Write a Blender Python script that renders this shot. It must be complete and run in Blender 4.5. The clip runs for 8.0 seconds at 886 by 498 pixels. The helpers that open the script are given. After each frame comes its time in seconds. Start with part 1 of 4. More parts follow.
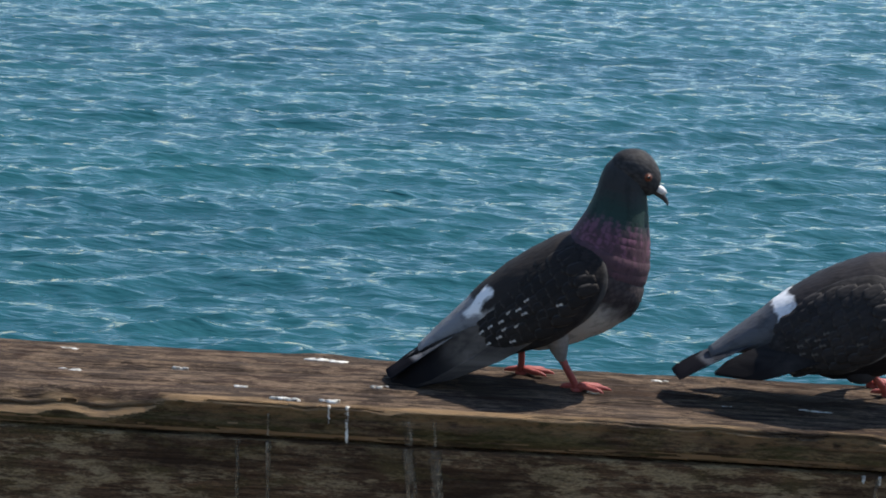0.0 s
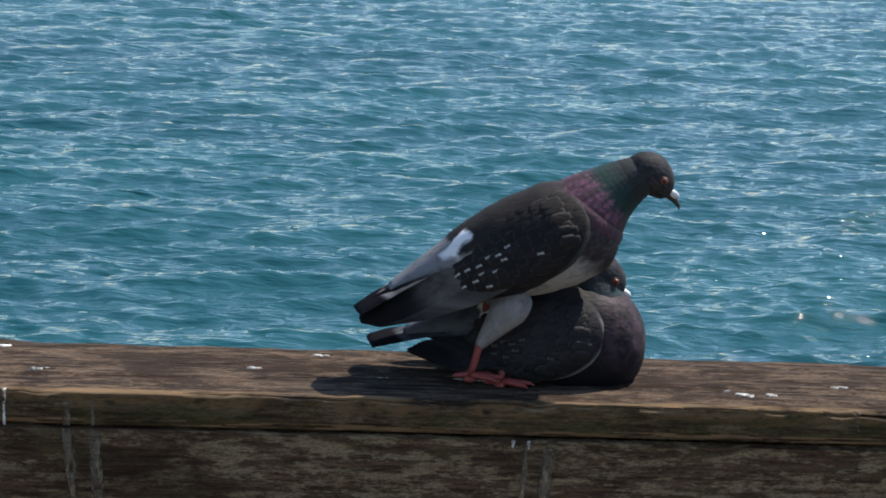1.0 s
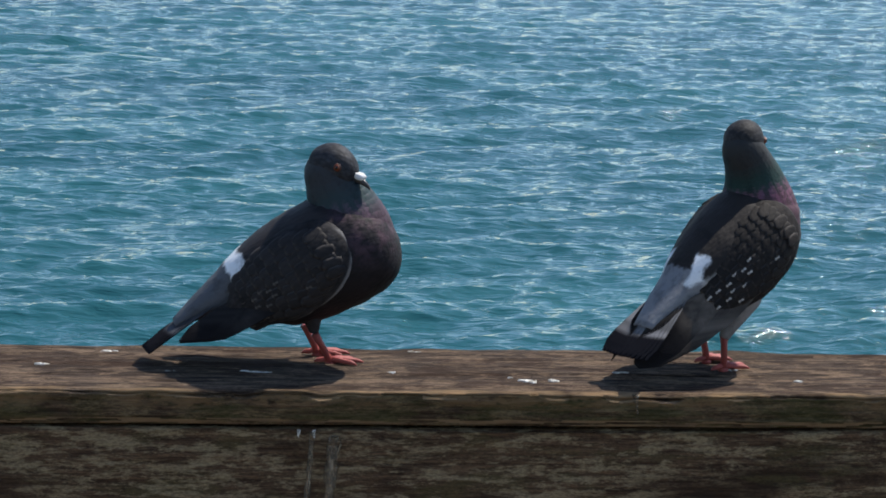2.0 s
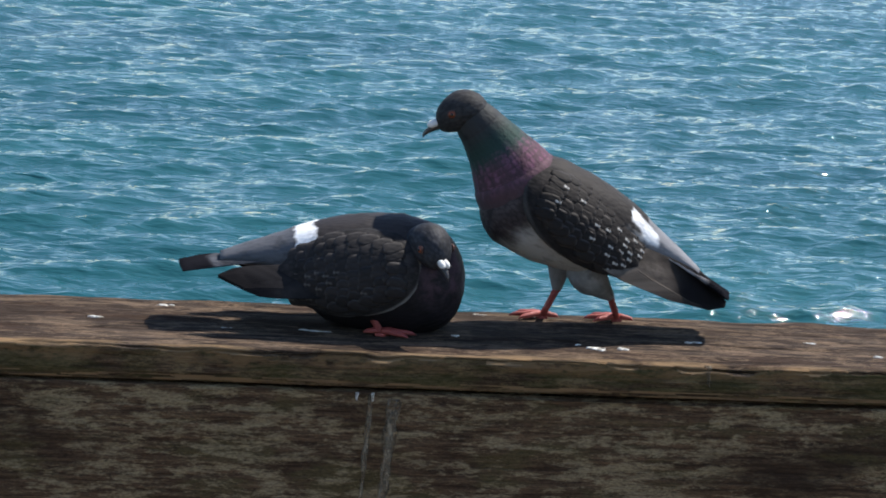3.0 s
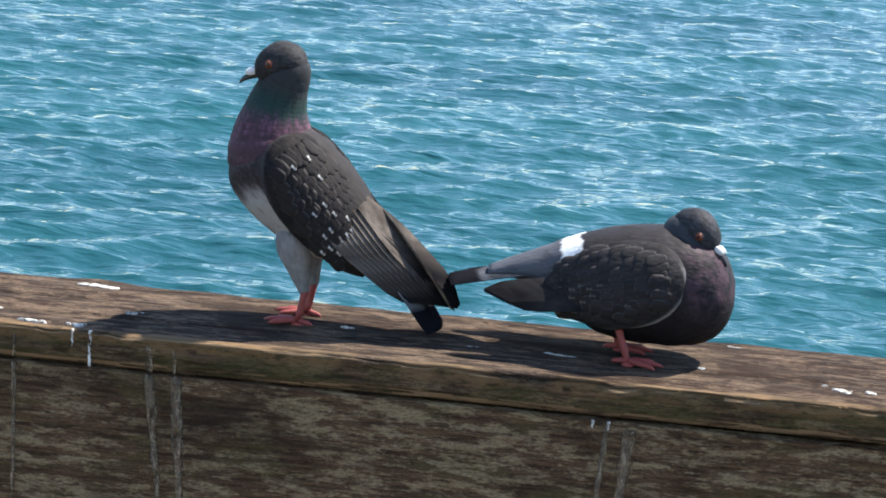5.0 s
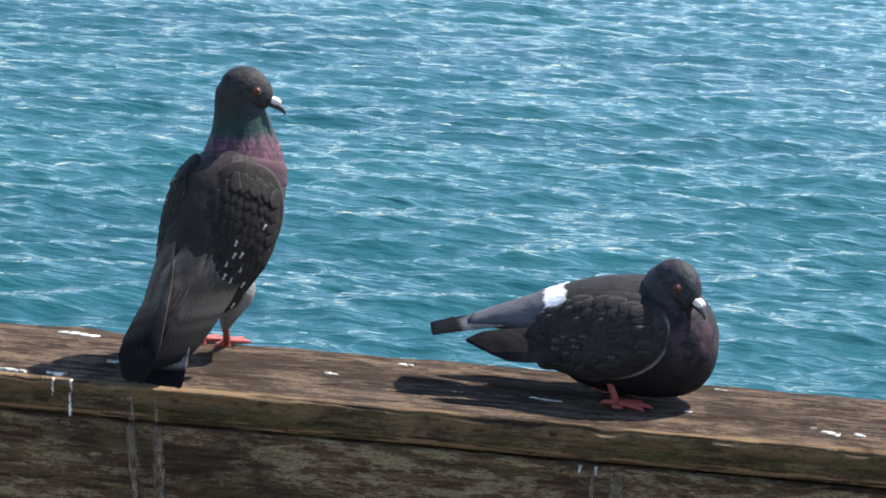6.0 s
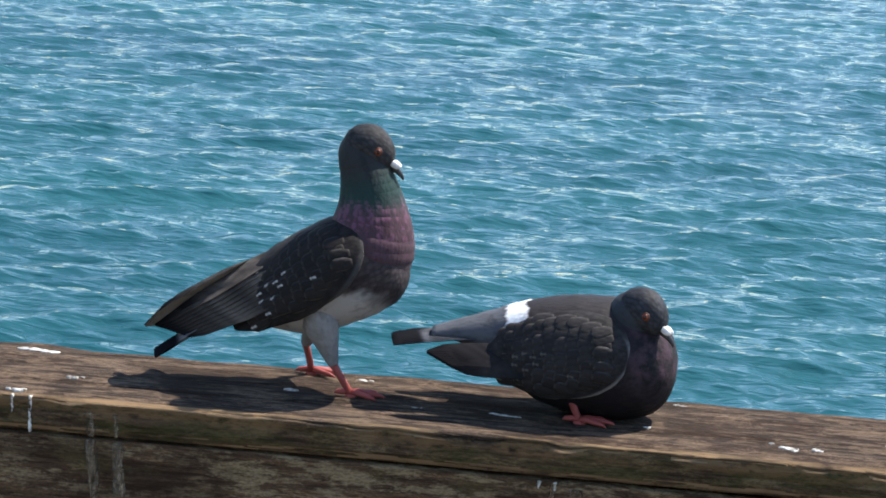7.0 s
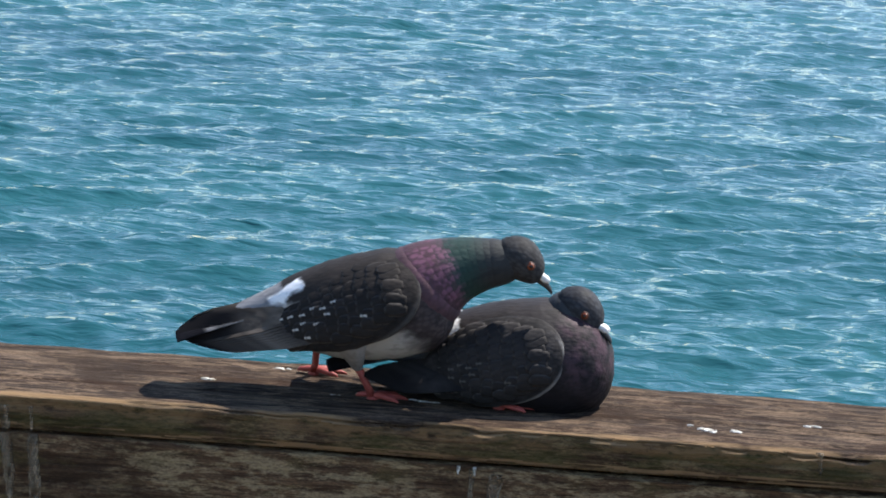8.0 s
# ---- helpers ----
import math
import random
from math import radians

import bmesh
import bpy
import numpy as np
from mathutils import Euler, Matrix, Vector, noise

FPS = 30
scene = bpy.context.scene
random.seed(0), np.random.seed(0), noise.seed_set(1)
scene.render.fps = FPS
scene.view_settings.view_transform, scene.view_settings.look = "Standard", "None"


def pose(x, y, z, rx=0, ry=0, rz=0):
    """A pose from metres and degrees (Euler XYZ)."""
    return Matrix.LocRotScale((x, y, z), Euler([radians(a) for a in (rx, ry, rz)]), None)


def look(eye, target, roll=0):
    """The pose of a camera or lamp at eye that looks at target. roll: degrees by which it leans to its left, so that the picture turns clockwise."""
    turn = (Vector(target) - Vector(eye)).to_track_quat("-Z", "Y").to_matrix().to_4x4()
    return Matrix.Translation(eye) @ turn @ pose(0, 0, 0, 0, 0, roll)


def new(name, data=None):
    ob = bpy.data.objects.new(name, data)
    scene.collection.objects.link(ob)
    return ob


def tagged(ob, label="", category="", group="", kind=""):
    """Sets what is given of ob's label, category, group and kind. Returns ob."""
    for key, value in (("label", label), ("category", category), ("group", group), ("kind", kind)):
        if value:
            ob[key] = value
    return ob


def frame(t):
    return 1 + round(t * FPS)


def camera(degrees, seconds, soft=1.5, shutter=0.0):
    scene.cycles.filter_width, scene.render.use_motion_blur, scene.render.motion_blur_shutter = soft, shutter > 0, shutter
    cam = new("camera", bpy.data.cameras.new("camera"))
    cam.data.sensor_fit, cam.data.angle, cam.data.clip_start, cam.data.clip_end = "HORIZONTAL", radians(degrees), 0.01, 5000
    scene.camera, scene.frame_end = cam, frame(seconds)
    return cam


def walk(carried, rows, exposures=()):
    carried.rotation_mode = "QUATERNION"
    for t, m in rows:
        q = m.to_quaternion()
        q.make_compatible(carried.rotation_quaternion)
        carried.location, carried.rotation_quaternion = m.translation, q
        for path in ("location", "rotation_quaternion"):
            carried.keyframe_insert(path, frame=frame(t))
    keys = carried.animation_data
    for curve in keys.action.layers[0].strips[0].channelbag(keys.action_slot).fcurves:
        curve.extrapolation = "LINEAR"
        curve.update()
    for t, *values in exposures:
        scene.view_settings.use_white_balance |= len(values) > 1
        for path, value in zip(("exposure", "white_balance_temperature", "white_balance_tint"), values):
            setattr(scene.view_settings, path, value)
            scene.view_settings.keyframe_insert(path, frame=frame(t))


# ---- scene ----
cam = camera(21.9, 8.0, soft=1.8, shutter=0.06)
PATH = [
    (0, (-0.090, -2.454, 1.648), (-0.159, -0.490, 1.275), 2.78),
    (0.1, (-0.081, -2.462, 1.655), (-0.101, -0.498, 1.277), 3.02),
    (0.2, (-0.073, -2.467, 1.661), (-0.038, -0.503, 1.283), 3.88),
    (0.4, (-0.055, -2.488, 1.664), (0.048, -0.526, 1.290), 3.96),
    (0.5, (-0.044, -2.486, 1.665), (0.087, -0.526, 1.286), 3.06),
    (0.6, (-0.031, -2.476, 1.665), (0.107, -0.518, 1.284), 3.12),
    (0.7, (-0.015, -2.484, 1.661), (0.124, -0.524, 1.285), 2.98),
    (0.8, (0.001, -2.505, 1.657), (0.137, -0.544, 1.286), 2.90),
    (0.9, (0.018, -2.508, 1.651), (0.156, -0.548, 1.280), 2.67),
    (1, (0.035, -2.506, 1.644), (0.172, -0.545, 1.275), 2.57),
    (1.2, (0.058, -2.512, 1.637), (0.221, -0.553, 1.266), 2.42),
    (1.5, (0.089, -2.548, 1.619), (0.313, -0.592, 1.270), 2.24),
    (1.7, (0.099, -2.556, 1.618), (0.365, -0.603, 1.277), 2.30),
    (2.8, (0.134, -2.498, 1.606), (0.378, -0.548, 1.235), 2.99),
    (3, (0.135, -2.462, 1.600), (0.334, -0.509, 1.219), 3.53),
    (3.5, (0.202, -2.383, 1.627), (0.277, -0.431, 1.197), 3.80),
    (4, (0.286, -2.424, 1.659), (0.221, -0.477, 1.206), 4.55),
    (4.5, (0.336, -2.464, 1.671), (0.162, -0.523, 1.222), 4.52),
    (6, (0.327, -2.435, 1.671), (0.171, -0.480, 1.279), 3.97),
    (6.5, (0.339, -2.430, 1.689), (0.186, -0.475, 1.291), 4.01),
    (7, (0.331, -2.443, 1.669), (0.206, -0.482, 1.296), 4.18),
    (7.5, (0.321, -2.440, 1.677), (0.235, -0.479, 1.297), 4.21),
    (8, (0.334, -2.433, 1.660), (0.280, -0.470, 1.285), 3.82),
]
walk(cam, [(t, look(eye, target, roll)) for t, eye, target, roll in PATH],
     [(0.0, 0.52), (1.7, 0.52), (2.8, 0.62), (3.5, 0.98), (4.5, 1.30), (6.0, 1.16), (8.0, 1.00)])

# ---- daylight ----
SUN_WAY = Vector((0.46, 0.32, 0.83)).normalized()  # towards the sun: behind the rail, to the right, high
world = bpy.data.worlds.new("sky")
scene.world = world
world.use_nodes = True
sky = world.node_tree.nodes.new("ShaderNodeTexSky")
sky.sky_type = "NISHITA"
sky.sun_disc = False
sky.sun_elevation = math.asin(SUN_WAY.z)
sky.sun_rotation = math.atan2(SUN_WAY.x, SUN_WAY.y)
sky.air_density, sky.dust_density, sky.ozone_density = 1.0, 0.25, 2.2
background = world.node_tree.nodes["Background"]
background.inputs["Strength"].default_value = 0.115
world.node_tree.links.new(sky.outputs[0], background.inputs["Color"])
sun = new("sun", bpy.data.lights.new("sun", "SUN"))
sun.data.energy, sun.data.angle, sun.data.color = 4.4, radians(0.9), (1.0, 0.95, 0.87)
sun.matrix_world = look(SUN_WAY * 30, (0, 0, 0))


# ---- materials ----
class Nodes:
    """A node material with a few short ways to add and join nodes."""

    def __init__(self, name):
        self.mat = bpy.data.materials.new(name)
        self.mat.use_nodes = True
        self.tree = self.mat.node_tree
        self.bsdf = self.tree.nodes["Principled BSDF"]

    def add(self, kind, settings=None, **inputs):
        node = self.tree.nodes.new(kind)
        for key, value in (settings or {}).items():
            if key == "feature":
                node.feature = value
            elif key == "operation":
                node.operation = value
            elif key == "data_type":
                node.data_type = value
            elif key == "blend_type":
                node.blend_type = value
            else:
                node.interpolation_type = value
        for key, value in inputs.items():
            self.put(node.inputs[key.replace("_", " ")], value)
        return node

    def put(self, socket, value):
        if isinstance(value, bpy.types.NodeSocket):
            self.tree.links.new(value, socket)
        else:
            socket.default_value = value

    def set(self, **inputs):
        for key, value in inputs.items():
            self.put(self.bsdf.inputs[key.replace("_", " ")], value)

    def place(self, scale=(1, 1, 1), turn=(0, 0, 0)):
        coords = self.add("ShaderNodeTexCoord")
        return self.add("ShaderNodeMapping", Vector=coords.outputs["Object"], Scale=scale, Rotation=turn).outputs[0]

    def noise(self, where, scale, detail=4.0, rough=0.55, twist=0.0):
        return self.add("ShaderNodeTexNoise", Vector=where, Scale=scale, Detail=detail, Roughness=rough, Distortion=twist).outputs["Fac"]

    def steps(self, fac, *stops):
        ramp = self.add("ShaderNodeValToRGB", Fac=fac)
        elements = ramp.color_ramp.elements
        while len(elements) < len(stops):
            elements.new(0.5)
        for e, (at, colour) in zip(elements, stops):
            e.position = at
            e.color = (*colour, 1) if isinstance(colour, tuple) else (colour, colour, colour, 1)
        return ramp.outputs["Color"]

    def mix(self, fac, a, b, how="MIX"):
        node = self.add("ShaderNodeMix", {"data_type": "RGBA", "blend_type": how})
        self.put(node.inputs[0], fac)
        self.put(node.inputs[6], (*a, 1) if isinstance(a, tuple) else a)
        self.put(node.inputs[7], (*b, 1) if isinstance(b, tuple) else b)
        return node.outputs[2]

    def sum(self, op, a, b=0.0, c=0.0):
        node = self.add("ShaderNodeMath", {"operation": op})
        for socket, value in zip(node.inputs, (a, b, c)):
            self.put(socket, value)
        return node.outputs[0]

    def between(self, value, low, high):
        node = self.add("ShaderNodeMapRange", {"interpolation_type": "SMOOTHSTEP"}, Value=value, From_Min=low, From_Max=high)
        return node.outputs[0]

    def bump(self, height, strength=0.5, distance=0.002):
        self.set(Normal=self.add("ShaderNodeBump", Height=height, Strength=strength, Distance=distance).outputs[0])


def timber(name, pale, dark, moss, lichen, edge, lichens=0.8, algae=0.0):
    """Weathered wood: long grain, split fibres, flakes of pale lichen, green algae; edge: pale wood along the rubbed
    front edge, its sunlit gleam put into the colour.
    """
    n = Nodes(name)
    grain = n.noise(n.place((1.2, 26, 26)), 9, 6, 0.65, 0.3)
    fibre = n.noise(n.place((5, 150, 150)), 6, 4, 0.6)
    blotch = n.noise(n.place((2.2, 5.5, 7.5)), 3.4, 5, 0.62, 0.6)
    flake = n.noise(n.place((9, 30, 38)), 2.1, 9, 0.78, 0.15)
    speck = n.noise(n.place((45, 120, 120)), 1.3, 4, 0.7, 0.3)
    grit = n.noise(n.place((90, 220, 220)), 2.0, 3, 0.7)
    broad = n.noise(n.place((1, 2, 3)), 2.6, 5, 0.62, 0.4)
    wood = n.mix(n.between(grain, 0.34, 0.68), dark, pale)
    wood = n.mix(n.sum("MULTIPLY", n.between(fibre, 0.5, 0.72), 0.6), wood, (0.026, 0.018, 0.013))
    wood = n.mix(n.sum("MULTIPLY", n.between(broad, 0.46, 0.66), 0.75), wood, (0.038, 0.025, 0.018))
    wood = n.mix(n.sum("MULTIPLY", n.between(blotch, 0.5, 0.64), 0.65), wood, moss)
    wood = n.mix(n.sum("MULTIPLY", n.sum("MULTIPLY", n.between(flake, 0.47, 0.58), n.between(broad, 0.66, 0.48)), lichens), wood, lichen)
    wood = n.mix(n.sum("MULTIPLY", n.between(speck, 0.58, 0.72), 0.6), wood, (0.02, 0.015, 0.012))
    wood = n.mix(n.sum("MULTIPLY", n.between(grit, 0.42, 0.62), 0.4), wood, (0.03, 0.022, 0.017))
    if edge:
        split = n.noise(n.place((0.9, 40, 40)), 1.6, 3, 0.5, 0.2)
        wood = n.mix(n.between(n.sum("ABSOLUTE", n.sum("SUBTRACT", split, 0.5)), 0.012, 0.0), wood, (0.02, 0.015, 0.012))
        # worn front edge, with the grazing sun's highlight painted in
        worn = n.sum("ADD", axis(n, "Y"), n.sum("MULTIPLY_ADD", n.noise(n.place((6, 20, 20)), 2.0, 4), 0.05, -0.02))
        wood = n.mix(n.sum("MULTIPLY", n.between(worn, 0.022, 0.008), n.between(n.noise(n.place((3, 3, 3)), 2.4, 4), 0.36, 0.52)), wood, (0.30, 0.20, 0.115))
    if algae:
        # the cap's side: green algae in patches, bare tan wood along its rubbed upper edge, painted brighter for the
        # sun that grazes it
        ragged = n.sum("MULTIPLY_ADD", n.noise(n.place((7, 30, 30)), 2.2, 5, 0.65), 0.034, -0.017)
        height = n.sum("ADD", axis(n, "Z"), ragged)
        green = n.sum("MULTIPLY", n.between(height, 0.956, 0.966), n.between(n.noise(n.place((3.2, 6, 22)), 2.0, 6, 0.7, 0.3), 0.42, 0.58))
        wood = n.mix(n.sum("MULTIPLY", green, algae), wood, (0.060, 0.066, 0.022))
        bare_lit = n.sum("MULTIPLY", n.between(height, 0.977, 0.988), n.sum("MULTIPLY", n.between(n.noise(n.place((2.6, 4, 4)), 2.0, 4), 0.38, 0.50), n.between(n.noise(n.place((22, 60, 60)), 2.0, 5, 0.7), 0.36, 0.56)))
        wood = n.mix(n.sum("MULTIPLY", bare_lit, 0.85), wood, n.mix(fibre, (0.34, 0.215, 0.11), (0.15, 0.085, 0.045)))
    n.set(Base_Color=wood, Roughness=n.sum("MULTIPLY_ADD", fibre, 0.2, 0.78), Specular_IOR_Level=0.05)
    n.bump(n.sum("ADD", n.sum("MULTIPLY", grain, 1.2), n.sum("ADD", n.sum("MULTIPLY", fibre, 0.6), n.sum("MULTIPLY", flake, 0.9))), 0.9, 0.005)
    return n.mat


def axis(n, name):
    parts = n.add("ShaderNodeSeparateXYZ", Vector=n.add("ShaderNodeTexCoord").outputs["Object"])
    return parts.outputs[name]


TOP_WOOD = timber("weathered_top_wood", (0.140, 0.104, 0.081), (0.026, 0.018, 0.0148), (0.056, 0.034, 0.025), (0.25, 0.175, 0.12), True)
CAP_WOOD = timber("mossy_cap_wood", (0.195, 0.122, 0.072), (0.050, 0.030, 0.020), (0.088, 0.070, 0.030), (0.32, 0.225, 0.12), False, 0.6, 0.5)
FACE_WOOD = timber("damp_face_wood", (0.240, 0.145, 0.084), (0.076, 0.045, 0.029), (0.130, 0.104, 0.046), (0.46, 0.345, 0.205), False, 0.8)


def lime_white():
    n = Nodes("dried_dropping")
    spots = n.noise(n.place(), 160, 4)
    n.set(Base_Color=n.steps(spots, (0.35, (0.36, 0.32, 0.26)), (0.6, (0.80, 0.78, 0.74))), Roughness=0.85, Alpha=n.between(n.noise(n.place((0.6, 1, 1)), 130, 5, 0.7), 0.40, 0.50))
    n.bump(spots, 0.6, 0.002)
    return n.mat


DROPPING = lime_white()


def streak_lime():
    n = Nodes("washed_lime_streak")
    spots = n.noise(n.place((1, 1, 0.35)), 220, 5, 0.7)
    n.set(Base_Color=n.steps(spots, (0.40, (0.11, 0.078, 0.05)), (0.66, (0.44, 0.35, 0.25))), Roughness=0.9, Alpha=n.sum("MULTIPLY", n.between(n.noise(n.place((1, 1, 0.22)), 170, 6, 0.75), 0.36, 0.62), 0.7))
    return n.mat


STREAK = streak_lime()


def sea():
    """Clear green-blue water; the fine ripples ride on the built waves."""
    n = Nodes("sea_water")
    ripple = n.noise(n.place((0.75, 2.8, 1)), 2.5, 3, 0.5, 0.2)
    fine = n.noise(n.place((1.8, 6.0, 1), (0, 0, 0.2)), 3.6, 3, 0.55, 0.1)
    broad = n.noise(n.place((0.05, 0.12, 1)), 1, 4)
    n.set(Base_Color=n.steps(broad, (0.3, (0.010, 0.059, 0.076)), (0.7, (0.017, 0.092, 0.105))), Roughness=0.03, IOR=1.33)
    n.bump(n.sum("ADD", ripple, n.sum("MULTIPLY", fine, 0.05)), 1.0, 0.076)
    return n.mat


WATER = sea()


def plumage(name, low, high, gloss=0.55, sheen=(0.0, 0.0, 0.0), amount=0.0, scale=230, extra=None, spec=0.13, scaly=0.45):
    """Feathers: small overlapping scales in relief, two tones, a faint second hue with a silky gloss."""
    n = Nodes(name)
    scales = n.add("ShaderNodeTexVoronoi", {"feature": "F1"}, Vector=n.place((0.55, 1, 1)), Scale=scale).outputs["Distance"]
    fluff = n.noise(n.place((0.4, 1, 1)), 300, 4)
    tone = n.noise(n.place(), 26, 4, 0.6)
    colour = n.mix(n.between(tone, 0.3, 0.7), low, high)
    if amount:
        colour = n.mix(n.sum("MULTIPLY", n.between(n.noise(n.place(), 55, 3), 0.36, 0.62), amount), colour, sheen)
    colour = n.mix(n.sum("MULTIPLY", n.between(scales, 0.3, 0.75), scaly), colour, (0.006, 0.006, 0.007))
    if extra:
        colour = extra(n, colour)
    ruffle = n.noise(n.place((0.6, 1, 1)), 75, 4, 0.6)
    n.set(Base_Color=n.mix(n.sum("MULTIPLY", n.between(ruffle, 0.5, 0.68), 0.35), colour, (0.008, 0.008, 0.009)), Roughness=n.sum("MULTIPLY_ADD", ruffle, 0.2, min(0.85, gloss + 0.08)), Specular_IOR_Level=spec)
    n.bump(n.sum("ADD", n.sum("MULTIPLY", ruffle, 2.0), n.sum("ADD", n.sum("MULTIPLY", scales, -1.0), n.sum("MULTIPLY", fluff, 0.5))), 0.2, 0.0022)
    return n.mat


def body_marks(belly, back, rump_white, sides=(-0.1, 0.1), reach=(-0.059, -0.0825), breast=None, rump=(0.095, 0.097, 0.11)):
    """Paler belly, dark breast, a white band over the rump; a purple sheen can be painted on the breast."""

    def paint(n, colour):
        ragged = n.sum("MULTIPLY_ADD", n.noise(n.place((0.5, 1, 1)), 60, 4), 0.03, -0.015)
        x = n.sum("ADD", axis(n, "X"), ragged)
        z = n.sum("ADD", axis(n, "Z"), ragged)
        under = n.sum("MULTIPLY", n.between(n.sum("ADD", z, n.sum("MULTIPLY", x, 0.7)), 0.018, -0.010), n.between(x, 0.075, 0.045))
        colour = n.mix(under, colour, belly)
        colour = n.mix(n.sum("MULTIPLY", n.between(z, 0.014, 0.026), n.between(x, 0.06, 0.04)), colour, back)
        colour = n.mix(n.between(x, -0.082, -0.088), colour, rump)
        band = n.sum("MULTIPLY", n.between(x, reach[0] + 0.003, reach[0] - 0.003), n.between(x, reach[1] - 0.0035, reach[1] + 0.0035))
        y = n.sum("ADD", n.sum("ABSOLUTE", axis(n, "Y")), n.sum("MULTIPLY", ragged, 0.5))
        if breast:
            # neck sheen painted as noisy colour on the body's front
            sheen_patch = n.sum("MULTIPLY", n.between(x, 0.045, 0.075), n.between(n.noise(n.place(), 48, 4, 0.65), 0.40, 0.62))
            colour = n.mix(n.sum("MULTIPLY", sheen_patch, n.between(z, -0.035, 0.0)), colour, breast)
        band = n.sum("MULTIPLY", band, n.sum("MULTIPLY", n.between(y, sides[0], sides[0] + 0.004), n.between(y, sides[1], sides[1] - 0.004)))
        return n.mix(n.sum("MULTIPLY", band, n.sum("MULTIPLY", n.between(z, 0.012, 0.02), rump_white)), colour, (0.82, 0.82, 0.84))

    return paint


def pale_rim(edge):
    """A wing shield with a pale rim along its rounded front and lower edge."""

    def paint(n, colour):
        rim = n.sum("ADD", n.sum("POWER", n.sum("ABSOLUTE", n.sum("MULTIPLY", axis(n, "X"), 12.8)), 2.0), n.sum("POWER", n.sum("ABSOLUTE", n.sum("MULTIPLY", axis(n, "Z"), 19.5)), 2.0))
        rim = n.sum("MULTIPLY", n.between(rim, 0.92, 1.02), n.sum("MULTIPLY", n.between(axis(n, "X"), -0.03, 0.01), n.between(axis(n, "Z"), 0.026, 0.006)))
        return n.mix(n.sum("MULTIPLY", rim, edge), colour, (0.26, 0.25, 0.25))

    return paint


def tip_fleck(edge, spot):
    """A covert feather: a paler rim, and a white fleck at the tip where spot is set."""

    def paint(n, colour):
        info = n.add("ShaderNodeObjectInfo")
        x, y = axis(n, "X"), n.sum("ABSOLUTE", axis(n, "Y"))
        colour = n.mix(n.sum("MULTIPLY", info.outputs["Random"], 0.45), colour, (0.007, 0.0065, 0.007))
        rim = n.sum("MAXIMUM", n.between(x, -0.0225, -0.0255), n.between(y, 0.0052, 0.0072))
        colour = n.mix(n.sum("MULTIPLY", rim, edge), colour, (0.14, 0.13, 0.128))
        if spot:
            ragged = n.sum("MULTIPLY_ADD", n.noise(n.place(), 400, 3), 0.004, -0.002)
            white = n.sum("MULTIPLY", n.between(n.sum("ADD", x, ragged), -0.0175, -0.0195), n.between(n.sum("ADD", y, ragged), 0.0018, 0.0004))
            colour = n.mix(n.sum("MULTIPLY", white, spot), colour, (0.62, 0.59, 0.56))
        return colour

    return paint


def neck_marks(stops, flake, amount, low, high, gloss):
    """Colour that runs on along the whole neck (each piece's own colour holds its place in it); its sheen is painted as
    flakes of a second hue.
    """

    def paint(n, colour):
        info = n.add("ShaderNodeObjectInfo")
        place = n.add("ShaderNodeSeparateColor", Color=info.outputs["Color"]).outputs[0]
        wander = n.sum("MULTIPLY_ADD", n.noise(n.place(), 42, 3), 0.16, -0.08)
        run = n.sum("ADD", n.sum("MULTIPLY_ADD", axis(n, "X"), 3.2, place), wander)
        colour = n.steps(run, *stops)
        cells = n.add("ShaderNodeTexVoronoi", {"feature": "F1"}, Vector=n.place((0.6, 1, 1)), Scale=150).outputs["Distance"]
        # sunlit sheen put into the base colour, whatever way the neck turns
        sheen = n.sum("MULTIPLY", n.between(n.noise(n.place((0.7, 1, 1)), 48, 4, 0.65), 0.36, 0.55), n.between(cells, 0.66, 0.30))
        sheen = n.sum("MULTIPLY", sheen, n.sum("MULTIPLY", n.between(run, low, low + 0.14), n.between(run, high, high - 0.12)))
        n.set(Specular_Tint=n.steps(run, *gloss))
        return n.mix(n.sum("MULTIPLY", sheen, amount), colour, flake)

    return paint


def tail_marks(n, colour):
    ragged = n.sum("MULTIPLY_ADD", n.noise(n.place(), 50, 3), 0.02, -0.01)
    return n.mix(n.between(n.sum("ADD", axis(n, "X"), ragged), -0.082, -0.094), colour, (0.012, 0.012, 0.015))


def tip_marks(n, colour):
    return n.mix(n.between(axis(n, "X"), -0.09, -0.145), colour, (0.014, 0.013, 0.014))


def plain(name, colour, rough, bumpy=0.0, scale=300, darker=0.6):
    n = Nodes(name)
    spots = n.noise(n.place(), scale, 4)
    n.set(Base_Color=n.mix(spots, tuple(c * darker for c in colour), colour), Roughness=rough)
    if bumpy:
        n.bump(spots, bumpy, 0.001)
    return n.mat


UNDER_WING = plumage("pale_under_wing", (0.52, 0.49, 0.46), (0.68, 0.66, 0.63), 0.6, scale=90, scaly=0.08)
UNDER_FEATHER = plumage("tan_under_feather", (0.25, 0.20, 0.155), (0.36, 0.30, 0.24), 0.6, scale=60, scaly=0.1)
FOOT_SKIN = plain("scaly_red_skin", (0.40, 0.075, 0.062), 0.55, 0.8, 700)
BEAK_HORN = plain("dark_horn", (0.035, 0.033, 0.036), 0.35)
CERE = plain("chalky_cere", (0.78, 0.76, 0.74), 0.7, 0.4, 500, 0.85)
IRIS = plain("orange_iris", (0.24, 0.048, 0.012), 0.35)
LID = plain("dull_red_eyelid", (0.085, 0.036, 0.028), 0.7)
PUPIL = plain("black_pupil", (0.004, 0.004, 0.004), 0.05)

